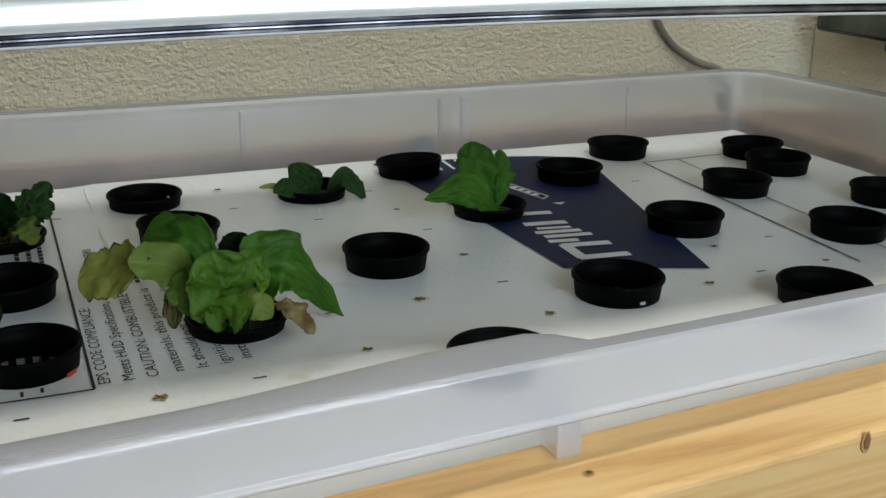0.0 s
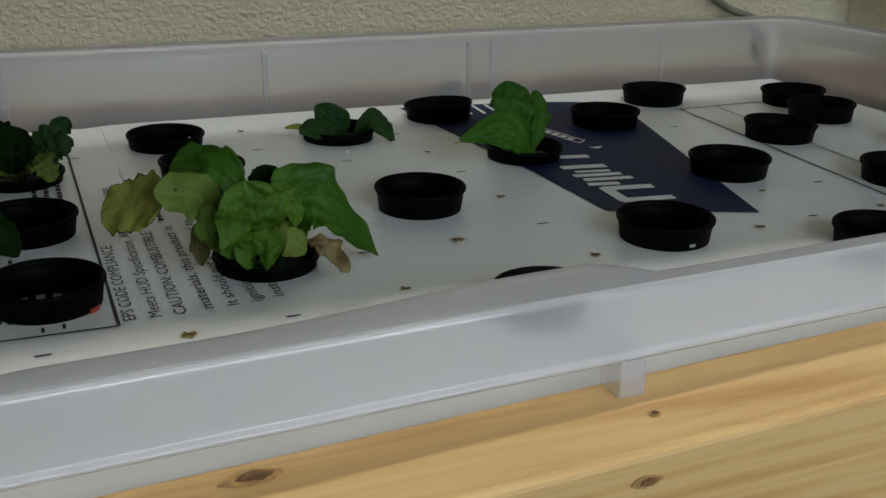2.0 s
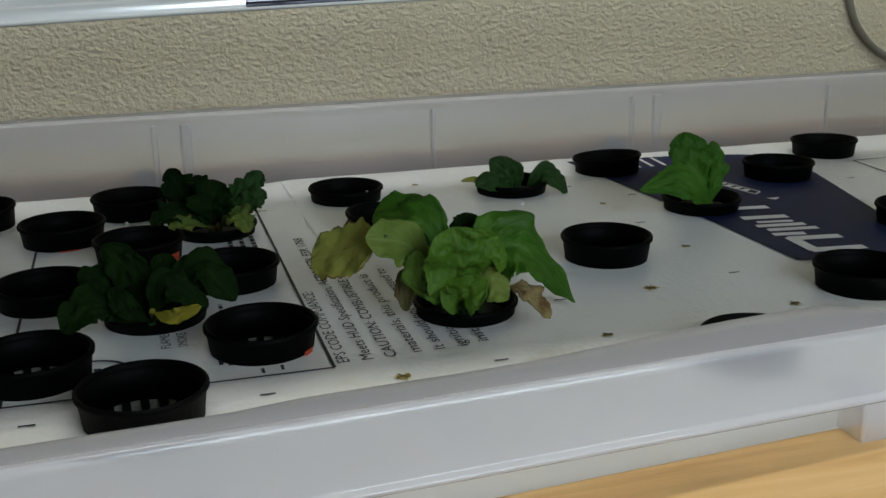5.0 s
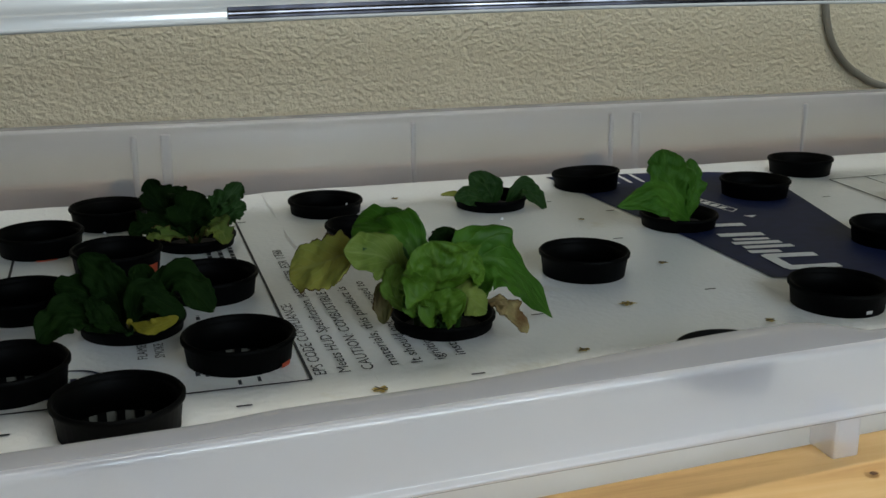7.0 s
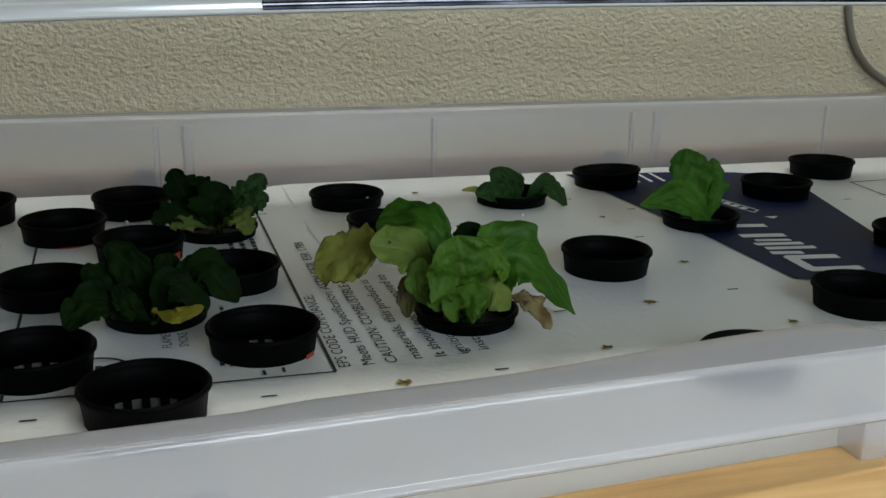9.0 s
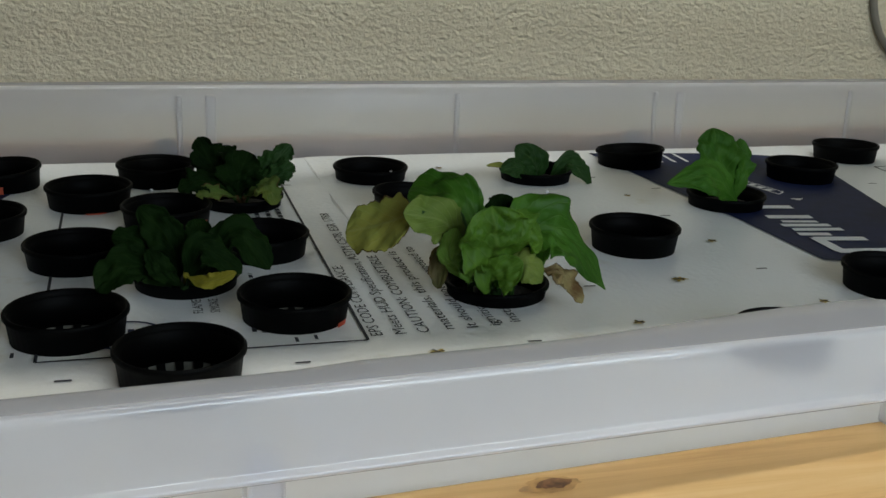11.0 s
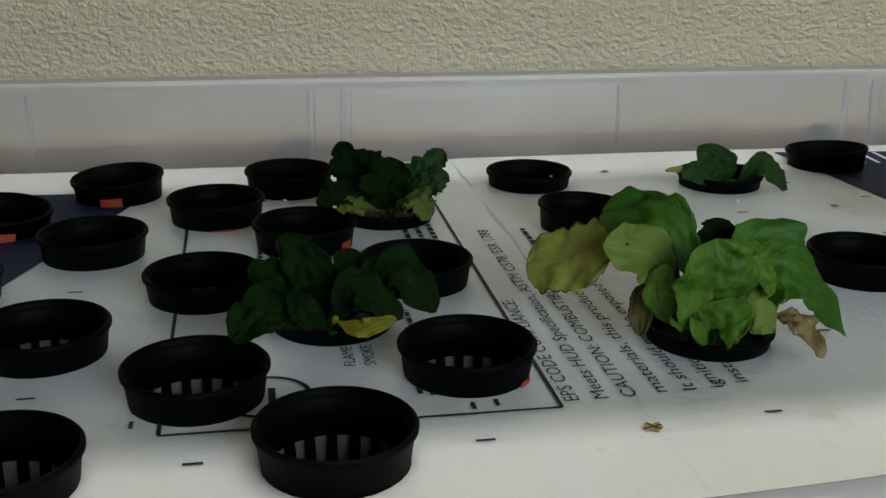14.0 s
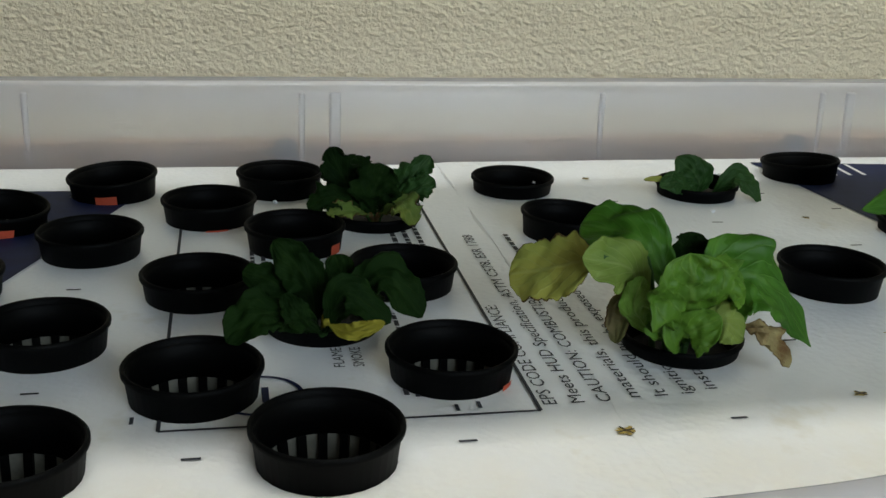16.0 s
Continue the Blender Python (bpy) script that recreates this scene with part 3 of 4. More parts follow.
def printing():
    lw = 0.0016
    decal("printed_frame", [stroke(-0.1515, 0, 0, 0, lw), stroke(0, 0, 0, 0.33, lw), stroke(-0.1515, 0, -0.1515, 0.33, lw), stroke(-0.1515, 0.33, 0, 0.33, lw)], INK, RAFT)
    decal("printed_frame", [stroke(0.518, 0.3166, 0.66, 0.323, lw), stroke(0.518, 0.3166, 0.503, 0.02, lw), stroke(0.556, 0.318, 0.541, 0.02, lw * 0.7)], INK, RAFT)
    for text, x, y, size, length in [
        ("EPS CODE COMPLIANCE:", 0.0085, 0.004, 0.0088, 0.112),
        ("Meets HUD Specification, ASTM C578, ESR 1788", 0.0205, 0.004, 0.0088, 0.226),
        ("CAUTION: COMBUSTIBLE", 0.0325, 0.004, 0.0088, 0.128),
        ("materials, this product is", 0.0455, 0.006, 0.0088, 0.132),
        ("It should not be exposed to", 0.0580, 0.006, 0.0088, 0.140),
        ("ignition", 0.0700, 0.007, 0.0088, 0.036),
        ("instal", 0.0820, 0.010, 0.0088, 0.026),
        ("FLAME", -0.0745, 0.050, 0.0072, 0.021),
        ("SMOKE", -0.0660, 0.050, 0.0072, 0.021),
    ]:
        lettering(text, x, y, size, length)
    # lines too small to read
    for x, y, l, w in [(-0.012, 0.185, 0.070, 0.0030), (-0.0195, 0.180, 0.075, 0.0030), (-0.027, 0.195, 0.06, 0.0030), (-0.0475, 0.018, 0.028, 0.0022), (-0.052, 0.02, 0.02, 0.0022),
                       (-0.105, 0.155, 0.07, 0.0024), (-0.111, 0.16, 0.06, 0.0024), (0.0415, 0.150, 0.08, 0.0028), (-0.045, 0.060, 0.05, 0.0022)]:
        k, bars = y, []
        while k < y + l:
            seg = 0.003 + 0.006 * random.random()
            bars.append(stroke(x, k, x, min(k + seg, y + l), w))
            k += seg + 0.0016
        decal("fine_print", bars, INK, RAFT)
    # round mark: a ring with two bars
    ring = []
    for k in range(36):
        a, b = 2 * math.pi * k / 36, 2 * math.pi * (k + 1) / 36
        c = (-0.1125, 0.027)
        ring.append([(c[0] + r * math.cos(t), c[1] + r * math.sin(t)) for r, t in ((0.0185, a), (0.0185, b), (0.0165, b), (0.0165, a))])
    ring += [stroke(-0.121, 0.020, -0.121, 0.034, 0.004), stroke(-0.110, 0.020, -0.110, 0.034, 0.003)]
    decal("round_mark", ring, NAVY, RAFT)
    # dark blue band with pale shapes on it
    decal("blue_band", [[(0.3068, 0.0802), (0.398, 0.045), (0.4599, 0.288), (0.476, 0.352), (0.440, 0.372), (0.400, 0.384), (0.282, 0.396), (0.2884, 0.321), (0.3031, 0.173)]], NAVY, RAFT)
    decal("blue_band", [[(-0.184, 0.320), (-0.205, 0.342), (-0.40, 0.350), (-0.40, 0.05), (-0.238, 0.169)]], NAVY, RAFT)
    z2 = PRINT_Z + 0.0004
    # pale bars on the band, left unlettered
    bars = [stroke(0.3262, 0.0945, 0.3640, 0.0905, 0.0088), stroke(0.3285, 0.1215, 0.3640, 0.1165, 0.0088), stroke(0.3285, 0.0925, 0.3300, 0.1235, 0.0085),
            stroke(0.3235, 0.1335, 0.3460, 0.1300, 0.0068), stroke(0.3260, 0.1440, 0.3620, 0.1395, 0.0068), stroke(0.3240, 0.1545, 0.3590, 0.1500, 0.0068),
            stroke(0.3300, 0.1640, 0.3560, 0.1600, 0.0050),
            stroke(0.3255, 0.1765, 0.3590, 0.1720, 0.0085), stroke(0.3300, 0.2030, 0.3600, 0.1985, 0.0085)]
    for q, poly in enumerate(bars):
        decal("pale_mark", [poly], WHITE_PRINT, RAFT, z2 + 0.0001 * (q % 3))
    # a small boxed strip beside them
    c = [(0.3581, 0.2913), (0.3665, 0.2937), (0.3802, 0.2414), (0.3719, 0.2351)]
    for k in range(4):
        decal("pale_mark", [stroke(*c[k], *c[(k + 1) % 4], 0.0013)], WHITE_PRINT, RAFT, z2 + 0.0001 * k)
    for k in range(5):
        f = 0.14 + 0.16 * k
        x, y = 0.3623 + (0.3760 - 0.3623) * f, 0.2925 + (0.2383 - 0.2925) * f
        decal("pale_mark", [stroke(x - 0.0026, y - 0.001, x + 0.0026, y + 0.001, 0.0058)], WHITE_PRINT, RAFT, z2)
    decal("pale_mark", [[(0.3735, 0.2225), (0.3850, 0.2215), (0.3780, 0.2160)]], WHITE_PRINT, RAFT, z2)
    for k in range(3):
        decal("pale_mark", [stroke(0.332 + 0.012 * k, 0.352, 0.334 + 0.012 * k, 0.385, 0.0030)], WHITE_PRINT, RAFT, z2)
    # short gauge marks
    for i, (x, y, across) in enumerate([(-0.0349, -0.0214, 1), (-0.1386, -0.0225, 1), (0.0795, -0.0159, 1), (-0.204, 0.0387, 1), (-0.162, 0.0101, 0), (-0.2012, 0.1575, 1),
                                        (0.2574, 0.0703, 1), (0.0037, 0.3121, 1), (0.1334, 0.295, 1), (0.1866, 0.244, 1), (0.243, 0.3616, 1), (0.2473, 0.3082, 1),
                                        (0.2843, 0.2678, 1), (0.2542, 0.1917, 1), (0.1395, 0.0572, 1), (0.475, 0.2604, 1), (0.4804, 0.089, 1), (0.4263, 0.0282, 1),
                                        (-0.0335, 0.0065, 0), (-0.024, 0.008, 0)]):
        h = 0.0036 if across else 0.0
        v = 0.0 if across else 0.003
        decal("gauge_mark", [stroke(x - h, y - v, x + h, y + v, 0.0016)], INK, RAFT)


printing()


def blotch(x, y, r, seed):
    """A small ochre stain round a gauge mark, with ragged outline."""
    bm = bmesh.new()
    hub = bm.verts.new((x, y, PRINT_Z + 0.0002))
    ring = []
    for k in range(24):
        a = 2 * math.pi * k / 24
        q = r * (0.30 + 0.75 * abs(noise.noise((seed * 3.1, 1.7 * math.cos(a), 1.7 * math.sin(a)))) + 0.22 * noise.noise((seed, k * 1.9, 4)))
        ring.append(bm.verts.new((x + 1.3 * q * math.cos(a), y + q * math.sin(a), PRINT_Z + 0.0002)))
    for k in range(24):
        bm.faces.new((hub, ring[k], ring[(k + 1) % 24]))
    part("stain", bm, STAIN, RAFT, "ochre stain")
    t = 0.5 * noise.noise((seed, 5, 5))
    for q, (dx, dy) in enumerate(((1.0, 0.25 + t), (0.55, -0.8))):
        decal("scratch", [stroke(x - 0.62 * r * dx, y - 0.62 * r * dy, x + 0.62 * r * dx, y + 0.62 * r * dy, 0.0011)], SCRATCH, RAFT, PRINT_Z + 0.0004 + 0.0002 * q)


for i, (x, y, r) in enumerate([(0.1965, 0.0593, 0.006), (0.1422, -0.0017, 0.0048), (0.2558, 0.1284, 0.005), (0.260, 0.0104, 0.005), (0.0288, -0.0214, 0.006), (0.3802, 0.0207, 0.005),
                               (0.251, 0.2487, 0.004), (0.1328, 0.3544, 0.004), (0.4292, 0.0837, 0.004), (0.4822, 0.0307, 0.004)]):
    blotch(x, y, r, i)


def crumb(x, y, seed):
    """A torn bead of foam at the foot of a pot."""
    bm = bmesh.new()
    bmesh.ops.create_icosphere(bm, subdivisions=2, radius=0.0016)
    for v in bm.verts:
        v.co *= 1 + 0.5 * noise.noise(v.co * 700 + Vector((seed, 0, 0)))
        v.co.z = 0.7 * v.co.z
    bm.transform(Matrix.Translation((x, y, 0.0008)))
    part("foam_crumb", bm, FOAM, RAFT, "torn white foam bead", smooth=True)


for i, (x, y) in enumerate([(-0.0934, 0.3083), (0.1940, 0.2680), (0.0922, 0.3467)]):
    crumb(x, y, i)


def crease():
    """A torn ridge in the raft's skin, front to back."""
    bm = bmesh.new()
    rows = []
    n = 90
    for i in range(n + 1):
        y = -0.085 + 0.49 * i / n
        x = 0.0315 + 0.0022 * noise.noise((y * 25, 0, 0)) + 0.001 * noise.noise((y * 120, 3, 0))
        k = max(0.0, noise.noise((y * 18, 7, 0)) + 0.35) if y > 0.14 else 0.03
        w = 0.0006 + 0.0022 * k
        h = 0.0001 + 0.0017 * k
        rows.append([bm.verts.new((x - w, y, -0.0004)), bm.verts.new((x - 0.2 * w, y, h)), bm.verts.new((x + w, y, -0.0004))])
    for a, b in zip(rows, rows[1:]):
        for k in range(2):
            bm.faces.new((a[k], b[k], b[k + 1], a[k + 1]))
    part("crease", bm, FOAM, RAFT, "torn ridge in the foam skin")


crease()


# ---------------------------------------------------------------- tape tags on pots
def tag(pot, azimuth, drop, w, h, mat=None, name="tape_tag", note="orange tape tag"):
    """A scrap of tape stuck to the pot's collar; one pot gets a painted glint instead."""
    bm = bmesh.new()
    rows = []
    for i in range(7):
        a = radians(azimuth) + (i / 6 - 0.5) * w / POT_R
        col = []
        for z in (-drop, -drop - h):
            r = POT_R - 0.0014 - 0.09 * (abs(z) - 0.004) + 0.0008
            col.append(bm.verts.new((r * math.cos(a), r * math.sin(a), z)))
        rows.append(col)
    for a, b in zip(rows, rows[1:]):
        bm.faces.new((a[0], a[1], b[1], b[0]))
    bmesh.ops.solidify(bm, geom=bm.faces[:], thickness=0.0004)
    turn = pot.matrix_basis.to_euler().z
    o = part(name, bm, mat or ORANGE, pot, note)
    o.rotation_euler = (0, 0, -turn)
    pot["label"] = "empty black net pot with an " + note if mat is None else "empty black net pot with a painted glint"


for k, az, drop, w, h in [(15, 265, 0.008, 0.014, 0.0060), (20, 285, 0.007, 0.012, 0.0060), (10, 280, 0.0135, 0.014, 0.0030), (13, 322, 0.008, 0.009, 0.0060), (8, 320, 0.0115, 0.008, 0.0040)]:
    tag(POT_OBS[k], az, drop, w, h)
# a highlight on this collar, painted as a white scrap
tag(POT_OBS[1], 272, 0.0095, 0.0042, 0.0020, WHITE_PRINT, "painted_glint", "glint on the collar, put in as a white scrap")

# ---------------------------------------------------------------- plants
LEAF = {
    "lettuce": mat_leaf("lettuce_leaf", (0.036, 0.105, 0.006), (0.098, 0.21, 0.018), (0.17, 0.26, 0.05), 0.38, shine=0.22),
    "bright": mat_leaf("young_leaf", (0.085, 0.18, 0.02), (0.15, 0.26, 0.04), (0.28, 0.38, 0.12), 0.4),
    "green": mat_leaf("green_leaf", (0.029, 0.105, 0.006), (0.066, 0.18, 0.014), (0.14, 0.25, 0.05), 0.4, shine=0.25),
    "green2": mat_leaf("mid_green_leaf", (0.017, 0.056, 0.011), (0.034, 0.09, 0.018), (0.13, 0.21, 0.08), 0.42),
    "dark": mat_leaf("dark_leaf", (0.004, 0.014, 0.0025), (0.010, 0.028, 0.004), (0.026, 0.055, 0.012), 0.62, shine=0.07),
    "bean": mat_leaf("bean_leaf", (0.030, 0.11, 0.008), (0.062, 0.17, 0.016), (0.14, 0.27, 0.05), 0.45),
    "pale": mat_leaf("wilting_leaf", (0.24, 0.29, 0.052), (0.32, 0.355, 0.075), (0.40, 0.43, 0.17), 0.5, (0.34, 0.335, 0.065)),
    "fading": mat_leaf("fading_leaf", (0.12, 0.185, 0.03), (0.18, 0.245, 0.05), (0.29, 0.34, 0.13), 0.45),
    "olive": mat_leaf("shrivelled_leaf", (0.10, 0.11, 0.03), (0.17, 0.17, 0.06), (0.2, 0.19, 0.08), 0.6, (0.20, 0.16, 0.08)),
    "dead": mat_leaf("dead_leaf", (0.32, 0.27, 0.10), (0.52, 0.45, 0.24), (0.46, 0.38, 0.2), 0.65, (0.16, 0.09, 0.035)),
    "yellow": mat_leaf("yellow_leaf", (0.22, 0.20, 0.02), (0.33, 0.29, 0.03), (0.42, 0.38, 0.10), 0.5),
    "yellow2": mat_leaf("yellowing_leaf", (0.15, 0.20, 0.03), (0.26, 0.29, 0.06), (0.30, 0.32, 0.12), 0.5, (0.10, 0.16, 0.03)),
}
LEAF_LABEL = {"pale": "wilting yellow-green leaf with brown edges", "dead": "dried brown leaf", "yellow": "yellow leaf", "yellow2": "yellowing leaf",
              "olive": "shrivelled olive leaf", "bright": "bright young leaf"}
PLANTS = {
    "lettuce": [
        ("fading", (0.0610, 0.047, 0.0200), (0.0480, 0.038, 0.0460), (0.0240, 0.034, 0.0540), 0.024, (-0.1, -0.85, 0.5)),
        ("green", (0.0740, 0.052, 0.0280), (0.0600, 0.060, 0.0530), (0.0400, 0.086, 0.0520), 0.029, (-0.15, -0.75, 0.65)),
        ("lettuce", (0.0790, 0.041, 0.0090), (0.0705, 0.023, 0.0370), (0.0655, 0.018, 0.0600), 0.040, (-0.1, -0.95, 0.25)),
        ("green", (0.0850, 0.046, 0.0330), (0.1095, 0.038, 0.0405), (0.1430, 0.043, 0.0030), 0.041, (0.38, -0.72, 0.6)),
        ("bright", (0.0640, 0.042, 0.0120), (0.0500, 0.034, 0.0300), (0.0515, 0.031, 0.0455), 0.014, (-0.5, -0.8, 0.3)),
        ("fading", (0.0800, 0.036, 0.0130), (0.0850, 0.020, 0.0270), (0.0970, 0.022, 0.0190), 0.018, (0.15, -0.8, 0.55)),
        ("dead", (0.0970, 0.028, 0.0230), (0.1060, 0.020, 0.0210), (0.1180, 0.017, 0.0060), 0.014, (0.2, -0.6, 0.8)),
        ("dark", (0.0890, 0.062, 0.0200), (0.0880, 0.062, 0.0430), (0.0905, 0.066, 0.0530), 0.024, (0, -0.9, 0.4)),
        ("olive", (0.0600, 0.048, 0.0200), (0.0490, 0.046, 0.0260), (0.0470, 0.046, 0.0080), 0.012, (-0.5, -0.8, 0.3)),
        ("pale", (0.0340, 0.037, 0.0530), (0.0185, 0.053, 0.0430), (0.0010, 0.066, 0.0355), 0.030, (-0.1, -0.75, 0.65)),
        ("lettuce", (0.0690, 0.038, 0.0130), (0.0600, 0.028, 0.0230), (0.0580, 0.026, 0.0330), 0.013, (-0.4, -0.85, 0.3)),
        ("lettuce", (0.0740, 0.038, 0.0100), (0.0710, 0.025, 0.0200), (0.0840, 0.019, 0.0300), 0.021, (0.05, -0.85, 0.5)),
        ("lettuce", (0.0790, 0.036, 0.0190), (0.0850, 0.024, 0.0420), (0.0970, 0.026, 0.0400), 0.025, (0.15, -0.85, 0.5)),
    ],
    "collard": [
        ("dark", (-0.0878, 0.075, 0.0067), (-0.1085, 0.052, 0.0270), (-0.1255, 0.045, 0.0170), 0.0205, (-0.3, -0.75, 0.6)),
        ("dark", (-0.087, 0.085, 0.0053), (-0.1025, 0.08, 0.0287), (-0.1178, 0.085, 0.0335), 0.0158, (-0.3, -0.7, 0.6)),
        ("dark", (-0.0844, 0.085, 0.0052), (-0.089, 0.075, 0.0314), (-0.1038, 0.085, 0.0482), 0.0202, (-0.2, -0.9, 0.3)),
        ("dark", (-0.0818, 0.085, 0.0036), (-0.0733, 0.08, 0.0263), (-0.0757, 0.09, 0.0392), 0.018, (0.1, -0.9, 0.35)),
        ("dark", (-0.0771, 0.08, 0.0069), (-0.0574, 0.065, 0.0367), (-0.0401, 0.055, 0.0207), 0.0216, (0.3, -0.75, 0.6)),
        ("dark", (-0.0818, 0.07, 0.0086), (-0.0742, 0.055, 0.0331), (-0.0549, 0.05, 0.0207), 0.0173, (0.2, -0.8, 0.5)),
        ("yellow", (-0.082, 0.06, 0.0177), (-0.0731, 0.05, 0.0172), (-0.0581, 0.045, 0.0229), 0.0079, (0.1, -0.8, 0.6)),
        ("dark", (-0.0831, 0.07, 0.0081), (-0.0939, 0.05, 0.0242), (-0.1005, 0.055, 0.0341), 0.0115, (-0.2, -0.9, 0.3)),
    ],
    "kale": [
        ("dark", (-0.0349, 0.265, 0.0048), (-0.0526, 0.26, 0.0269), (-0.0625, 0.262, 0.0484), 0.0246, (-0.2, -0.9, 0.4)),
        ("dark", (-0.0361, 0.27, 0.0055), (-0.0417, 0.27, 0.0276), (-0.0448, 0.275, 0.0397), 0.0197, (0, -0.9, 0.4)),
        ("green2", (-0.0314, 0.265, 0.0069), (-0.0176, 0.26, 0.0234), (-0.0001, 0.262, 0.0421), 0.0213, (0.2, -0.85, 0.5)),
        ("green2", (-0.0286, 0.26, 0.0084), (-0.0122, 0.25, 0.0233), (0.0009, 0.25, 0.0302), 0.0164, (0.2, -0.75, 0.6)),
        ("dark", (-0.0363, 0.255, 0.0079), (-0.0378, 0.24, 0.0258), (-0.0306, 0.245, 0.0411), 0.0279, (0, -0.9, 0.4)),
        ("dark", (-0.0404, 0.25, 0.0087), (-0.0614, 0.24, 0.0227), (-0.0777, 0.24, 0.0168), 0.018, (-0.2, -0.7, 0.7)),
        ("yellow2", (-0.0334, 0.25, 0.0086), (-0.0214, 0.235, 0.0192), (-0.014, 0.23, 0.0079), 0.018, (0.1, -0.7, 0.7)),
        ("yellow2", (-0.0386, 0.25, 0.0087), (-0.0551, 0.235, 0.0164), (-0.0665, 0.235, 0.0146), 0.0115, (0, -0.7, 0.7)),
    ],
    "seedling": [
        ("green2", (0.2019, 0.31, -0.0014), (0.1962, 0.303, 0.0142), (0.1822, 0.31, 0.0275), 0.026, (-0.1, -0.95, 0.2)),
        ("green2", (0.2111, 0.31, -0.0003), (0.2248, 0.3, 0.0133), (0.2397, 0.29, -0.0012), 0.022, (0.3, -0.7, 0.65)),
        ("green2", (0.2012, 0.305, 0.0), (0.1789, 0.295, 0.013), (0.1639, 0.29, 0.0122), 0.018, (-0.2, -0.75, 0.6)),
        ("pale", (0.1772, 0.3, 0.0092), (0.1664, 0.297, 0.015), (0.1541, 0.295, 0.0157), 0.005, (0, -0.8, 0.6)),
    ],
    "bean": [
        ("bean", (0.3172, 0.216, -0.0004), (0.304, 0.21, 0.0311), (0.3014, 0.222, 0.0566), 0.037, (-0.1, -0.95, 0.3)),
        ("bean", (0.3219, 0.205, -0.0005), (0.2864, 0.19, 0.0275), (0.2475, 0.182, 0.0264), 0.028, (-0.2, -0.85, 0.5)),
        ("bean", (0.3209, 0.215, -0.0004), (0.3242, 0.214, 0.0255), (0.3263, 0.224, 0.0481), 0.022, (0.4, -0.85, 0.3)),
    ],
}


def leaf(kind, base, mid, tip, width, normal, seed, ruffle, tipness, parent, jag=0.0, peak=0.42):
    """A leaf blade along base-mid-tip: stalk, midrib fold, blistered surface and wavy edge, with thickness."""
    nu, nv = 22, 40
    line = curve_points([base, mid, tip], nv // 2)
    nv = len(line) - 1
    bm = bmesh.new()
    uvl = bm.loops.layers.uv.new("UVMap")
    grid, uvs = [], {}
    nrm = Vector(normal).normalized()
    crinkle = {"lettuce": 1.7, "bright": 1.2, "green": 1.0, "pale": 0.6, "fading": 0.6, "dead": 3.0, "olive": 2.5}.get(kind, 1.7)
    for i, p in enumerate(line):
        s = i / nv
        d = (line[min(i + 1, nv)] - line[max(i - 1, 0)]).normalized()
        side = d.cross(nrm).normalized()
        up = side.cross(d).normalized()
        # outline: narrow stalk, widest past the middle, tip rounded or pointed
        prof = (0.10 if s < 0.08 else 0.10 + 0.90 * min(1.0, (s - 0.08) / peak) ** 0.8)
        prof *= (max(0.0, 1 - max(0.0, (s - 0.45) / 0.55) ** tipness)) ** (0.62 if tipness > 1.5 else 0.9)
        row = []
        for j in range(nu + 1):
            u = 2 * j / nu - 1
            edge = 1 + 0.13 * noise.noise((seed * 7.3 + s * 5, u * 1.5, 0.3)) + 0.06 * noise.noise((seed + s * 17, u * 3, 4))
            edge += 0.03 * noise.noise((seed + s * 48, u * 2, 6))
            edge += jag * abs(u) ** 3 * (noise.noise((seed + s * 11, u, 8)) + 0.6 * noise.noise((seed + s * 31, u, 2)))
            w = 0.5 * width * prof * edge
            lift = 0.20 * width * prof * abs(u) ** 1.6 * (0.4 + 0.9 * noise.noise((seed * 2.7, s * 1.5, 9)))
            wave = ruffle * width * prof * u * u * math.sin(s * 19 + 2.2 * u + seed * 1.7 + 3 * noise.noise((seed, s * 6, u)))
            blister = width * prof * crinkle * (0.075 * noise.noise((seed * 5 + s * 7, u * 3, seed)) + 0.05 * abs(noise.noise((seed * 5 + s * 15, u * 6.5, 2))) + 0.018 * noise.noise((seed + s * 40, u * 17, 5)))
            v = bm.verts.new(p + side * (u * w) + up * (lift + wave + blister))
            uvs[v] = (j / nu, s)
            row.append(v)
        grid.append(row)
    for a, b in zip(grid, grid[1:]):
        for j in range(nu):
            f = bm.faces.new((a[j], a[j + 1], b[j + 1], b[j]))
            f.smooth = True
            for lp in f.loops:
                lp[uvl].uv = uvs[lp.vert]
    bmesh.ops.remove_doubles(bm, verts=bm.verts[:], dist=1e-6)
    me = bpy.data.meshes.new("leaf")
    bm.normal_update()
    bm.to_mesh(me)
    bm.free()
    me.materials.append(LEAF[kind])
    o = new("leaf", me)
    o.parent = parent
    o.matrix_parent_inverse = Matrix.Translation(-parent.location)
    if kind in LEAF_LABEL:
        o["label"] = LEAF_LABEL[kind]
    th = o.modifiers.new("thickness", "SOLIDIFY")
    th.thickness = 0.0004
    return o


# leaves whose end is more pointed (low) or blunter (high) than the rest of their plant's
TIPS = {("lettuce", 3): 1.15, ("lettuce", 9): 4.5, ("lettuce", 0): 3.0, ("lettuce", 1): 3.2, ("lettuce", 2): 3.4, ("bean", 0): 2.8, ("bean", 1): 1.5, ("bean", 2): 2.6}

# leaves that are widest near their stalk
PEAKS = {("lettuce", 3): 0.14, ("lettuce", 9): 0.20, ("lettuce", 2): 0.30}


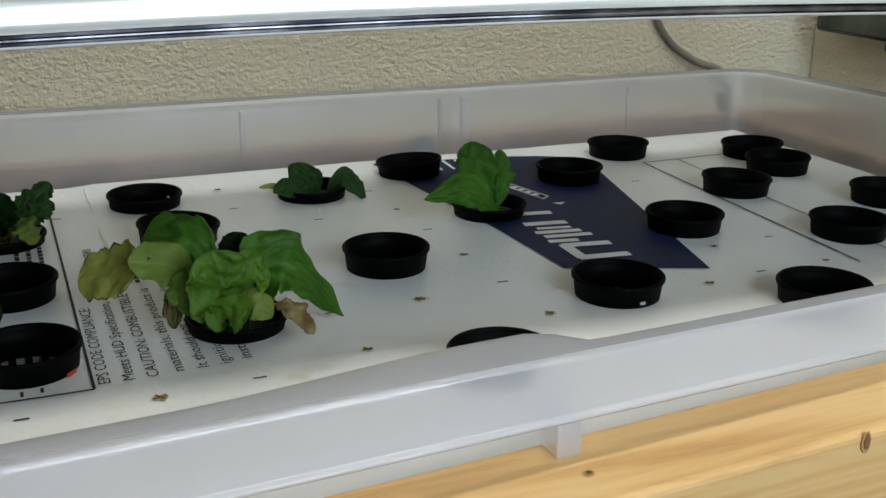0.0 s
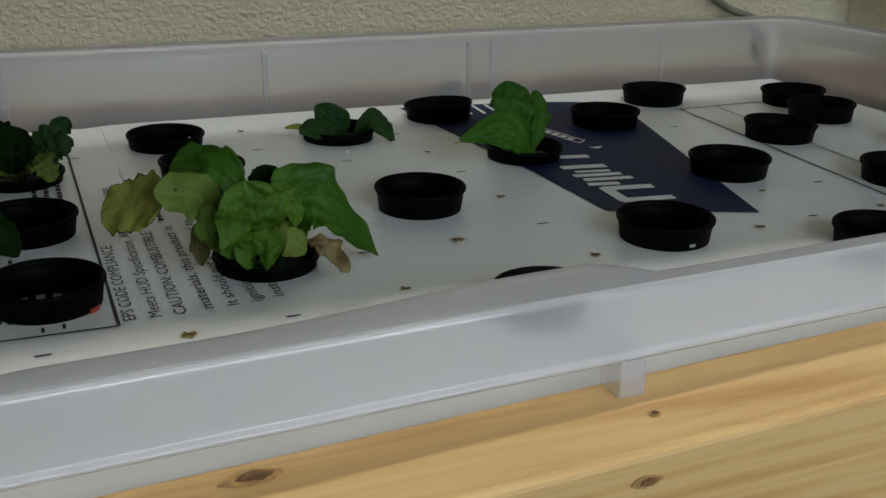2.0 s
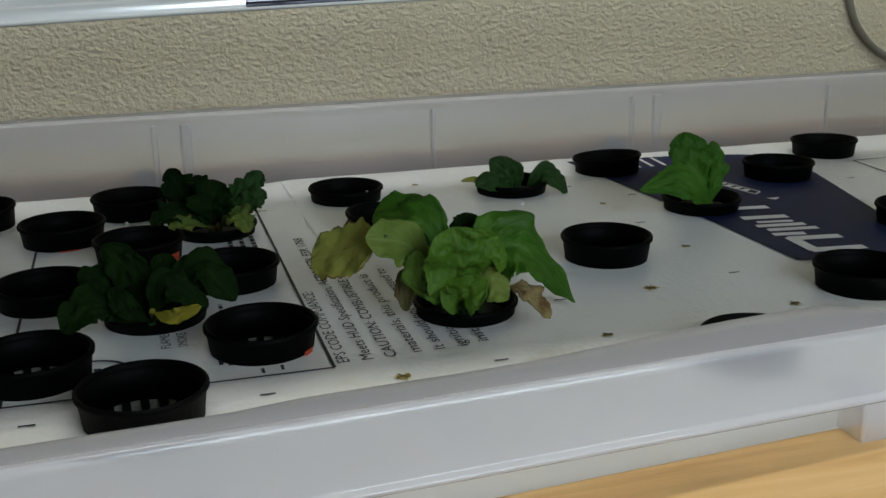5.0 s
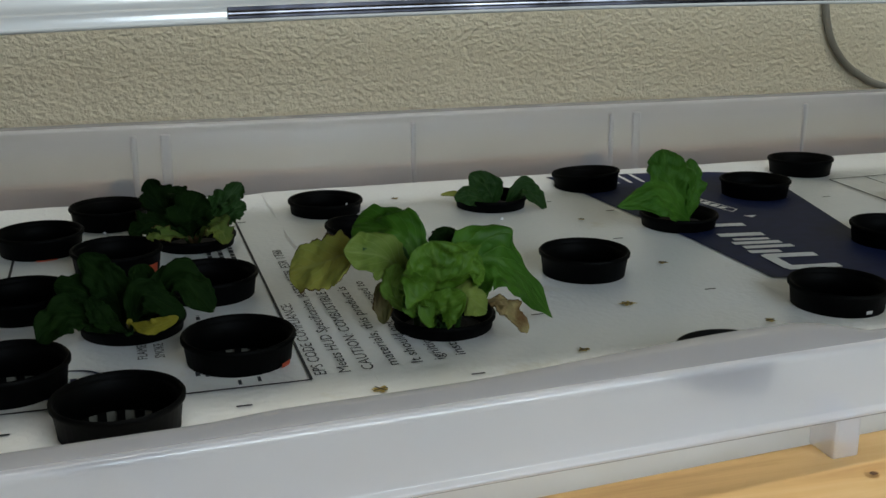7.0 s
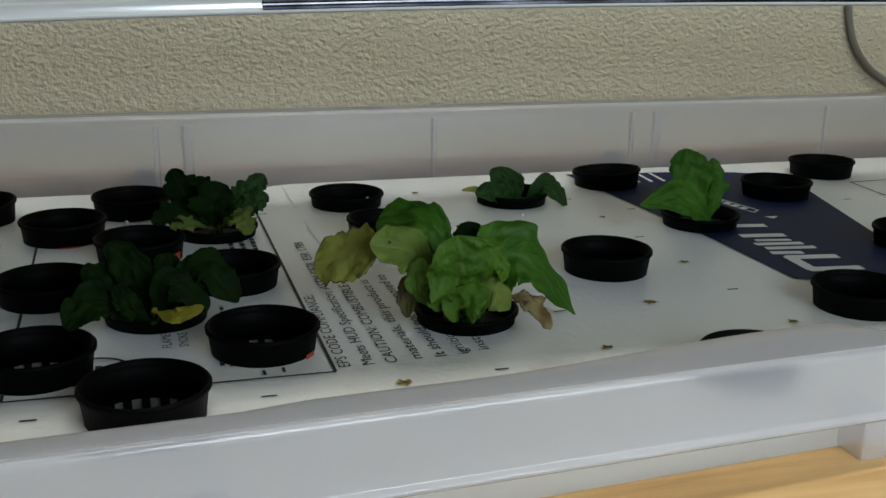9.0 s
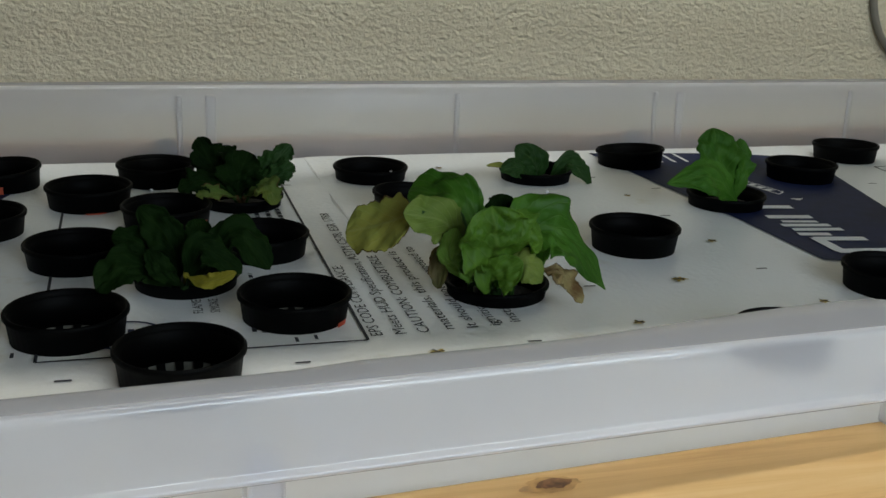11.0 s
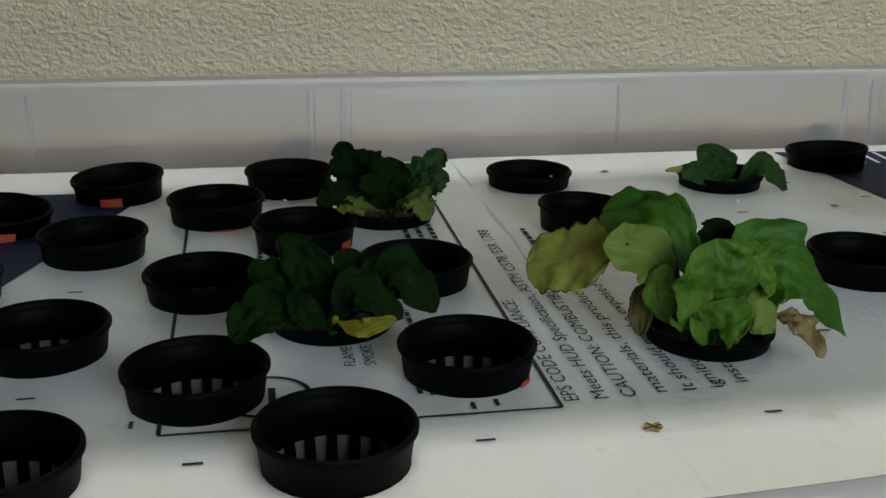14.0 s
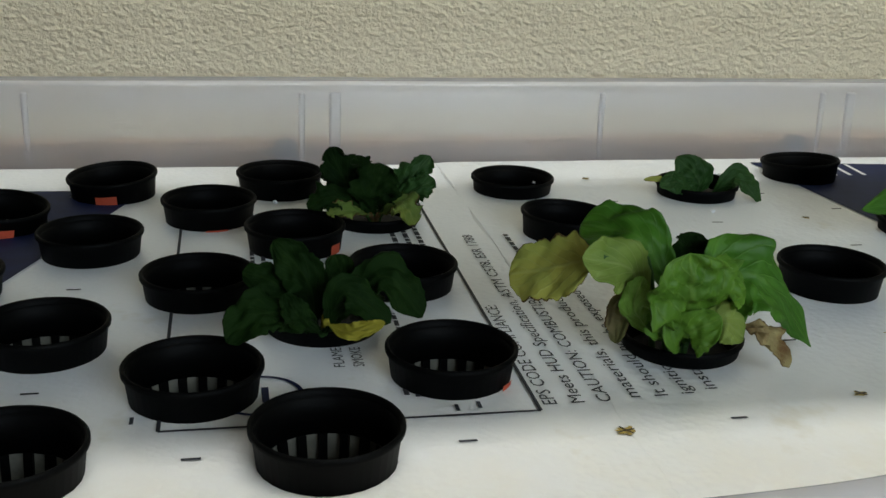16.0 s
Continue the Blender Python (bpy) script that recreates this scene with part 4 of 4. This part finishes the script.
def plants():
    info = {
        "lettuce": ("lettuce_plant", 29, "large lettuce with crinkled light green and wilting yellow leaves", "lettuce", 0.10, 2.4, 0.13),
        "collard": ("leafy_seedling", 31, "dark green leafy seedling with one yellow leaf", "seedling", 0.14, 2.6, 0.16),
        "kale": ("kale_seedling", 30, "frilly dark green kale seedling with yellowing lower leaves", "seedling", 0.17, 2.6, 0.5),
        "seedling": ("small_seedling", 33, "small dark green seedling with three leaves", "seedling", 0.05, 1.6, 0.05),
        "bean": ("bean_seedling", 32, "bright green bean seedling with folded pointed leaves", "seedling", 0.07, 1.6, 0.12),
    }
    for key, (name, k, label, cat, ruffle, tip, jag) in info.items():
        x, y, z = POTS[k][:3]
        e = empty(name, (x, y, z - 0.03), label, cat)
        plug = lathe([(0.0235, 0.004), (0.0232, 0.020), (0.014, 0.0225), (0.001, 0.022)], 24)
        part("growing_plug", plug, SOIL, e, "dark moist growing plug")
        for i, (kind, a, b, c, w, nrm) in enumerate(PLANTS[key]):
            leaf(kind, a, b, c, w, nrm, 11 * k + 3.37 * i, 0.3 * ruffle if kind == "pale" else ruffle, TIPS.get((key, i), tip), e, 0.16 if kind == "pale" else jag, PEAKS.get((key, i), 0.42))
            # stalk from the plug to the blade
            st = tube(curve_points([(x + 0.3 * (a[0] - x), y + 0.3 * (a[1] - y), z - 0.018), ((x + a[0]) / 2, (y + a[1]) / 2, max(a[2] - 0.006, z - 0.012)), a], 6), 0.0016, 7)
            so = part("stalk", st, LEAF["green2" if key == "lettuce" or kind == "dark" else kind], e, smooth=True)
            so.matrix_parent_inverse = Matrix.Translation(-e.location)


SOIL = mat_plain("growing_plug", (0.010, 0.008, 0.006), 0.95, 0.4, 300, bump=0.001)
plants()

# ---------------------------------------------------------------- light fixture over the raft
def hood_z(x):
    """Height of the hood's lower edge, which sags a little towards its ends."""
    return 0.1740 + 0.022 * x - 0.050 * x * x


def fixture():
    """Polished reflector hood of a strip light, hung over the tub's front; the foot of its front shows."""
    x0, x1, y0 = -0.50, 0.75, -0.04
    f = empty("strip_light", (0.1, y0 + 0.03, 0.18), "polished metal strip light hood with a rolled lower lip", "light fixture")
    inv = Matrix.Translation((-0.1, -y0 - 0.03, -0.18))

    def strip(name, profile, mat, label="", closed=False, xa=x0, xb=x1, wob=0.0):
        bm = bmesh.new()
        rows, n = [], 40
        for k in range(n + 1):
            x = xa + (xb - xa) * k / n
            w = wob * noise.noise((x * 14, 2.0, len(profile)))
            rows.append([bm.verts.new((x, y0 + dy + w * (q % 2), hood_z(x) + dz)) for q, (dy, dz) in enumerate(profile)])
        m = len(profile)
        for a, b in zip(rows, rows[1:]):
            for q in range(m if closed else m - 1):
                bm.faces.new((a[q], a[(q + 1) % m], b[(q + 1) % m], b[q]))
        if closed:
            bm.faces.new(rows[0])
            bm.faces.new(rows[-1])
        bmesh.ops.recalc_face_normals(bm, faces=bm.faces[:])
        o = part(name, bm, mat, f, label, smooth=not closed)
        o.matrix_parent_inverse = inv
        return o

    strip("hood", [(0.0030, 0.0186), (0.0140, 0.040), (0.310, 0.040), (0.310, 0.003), (0.006, 0.0015), (0.006, 0.0186)], GREY_ENAMEL, "pale grey enamelled hood", closed=True)
    strip("reflector_face", [(0.0029, 0.0190), (0.0020, 0.0172), (0.0011, 0.0120), (-0.0002, 0.0072), (0.0006, 0.0062)], POLISHED, "polished metal face", wob=0.0003)
    strip("metal_trim", [(0.0006, 0.0062), (0.0022, 0.0050), (0.0026, 0.0036), (0.0016, 0.0018), (0.0002, 0.0014)], CHROME, "metal groove with dark reflections put into its colour", xa=-0.035, wob=0.0008)
    strip("trim_end", [(0.0006, 0.0062), (0.0009, 0.0050), (0.0008, 0.0036), (0.0005, 0.0018), (0.0002, 0.0014)], POLISHED, xb=-0.0355)
    strip("bottom_lip", [(0.0002, 0.0014), (-0.0006, 0.0012), (-0.0009, 0.0006), (-0.0005, 0.0001), (0.0010, -0.0003), (0.006, 0.0012)], GREY_ENAMEL, "grey rolled lip")
    for x in (-0.25, 0.45):
        o = part("hanger", tube([(x, y0 + 0.03, hood_z(x) + 0.039), (x, y0 + 0.03, 1.648)], 0.0012, 6), CABLE, f)
        o.matrix_parent_inverse = inv
    return f


GREY_ENAMEL = mat_plain("grey_enamel", (0.42, 0.43, 0.43), 0.4, 0.05, 10)
POLISHED = mat_plain("bright_enamelled_metal", (0.86, 0.88, 0.89), 0.2, 0.04, 18, metal=0.35)
fixture()

# ---------------------------------------------------------------- on the walls
def cable():
    pts = curve_points([(0.668, BACK_Y - 0.004, 0.20), (0.681, BACK_Y - 0.004, 0.115), (0.704, BACK_Y - 0.004, 0.075), (0.740, BACK_Y - 0.004, 0.050), (0.790, BACK_Y - 0.004, 0.028), (0.812, BACK_Y - 0.004, -0.03)], 10)
    tagged(part("cable", tube(pts, 0.0042, 8), CABLE, smooth=True), "grey cable running down the stucco wall", "cable")


cable()


def dark_box():
    b = empty("wall_unit", (0.90, 0.43, 0.10), "small black-framed unit with a dark glass front on the wall", "unit")
    inv = Matrix.Translation((-0.90, -0.43, -0.10))

    def put(name, bm, mat, label=""):
        o = part(name, bm, mat, b, label)
        o.matrix_parent_inverse = inv
    put("case", box(0.884, RIGHT_X, 0.33, 0.530, 0.083, 0.15, 0.006, 3), BLACK_GLOSS)
    put("front_glass", box(0.8825, 0.885, 0.336, 0.524, 0.0875, 0.146, 0.001), DARK_GLASS, "dark reflecting glass")
    put("knob", box(0.88, 0.905, 0.35, 0.412, 0.073, 0.0835, 0.003), BLACK_GLOSS)
    cab = tube(curve_points([(0.895, 0.37, 0.080), (0.905, 0.385, 0.060), (0.905, 0.372, 0.030), (0.91, 0.35, -0.02), (0.91, 0.33, -0.2)], 10), 0.0018, 6)
    put("lead", cab, BLACK_GLOSS, "thin black lead")


dark_box()
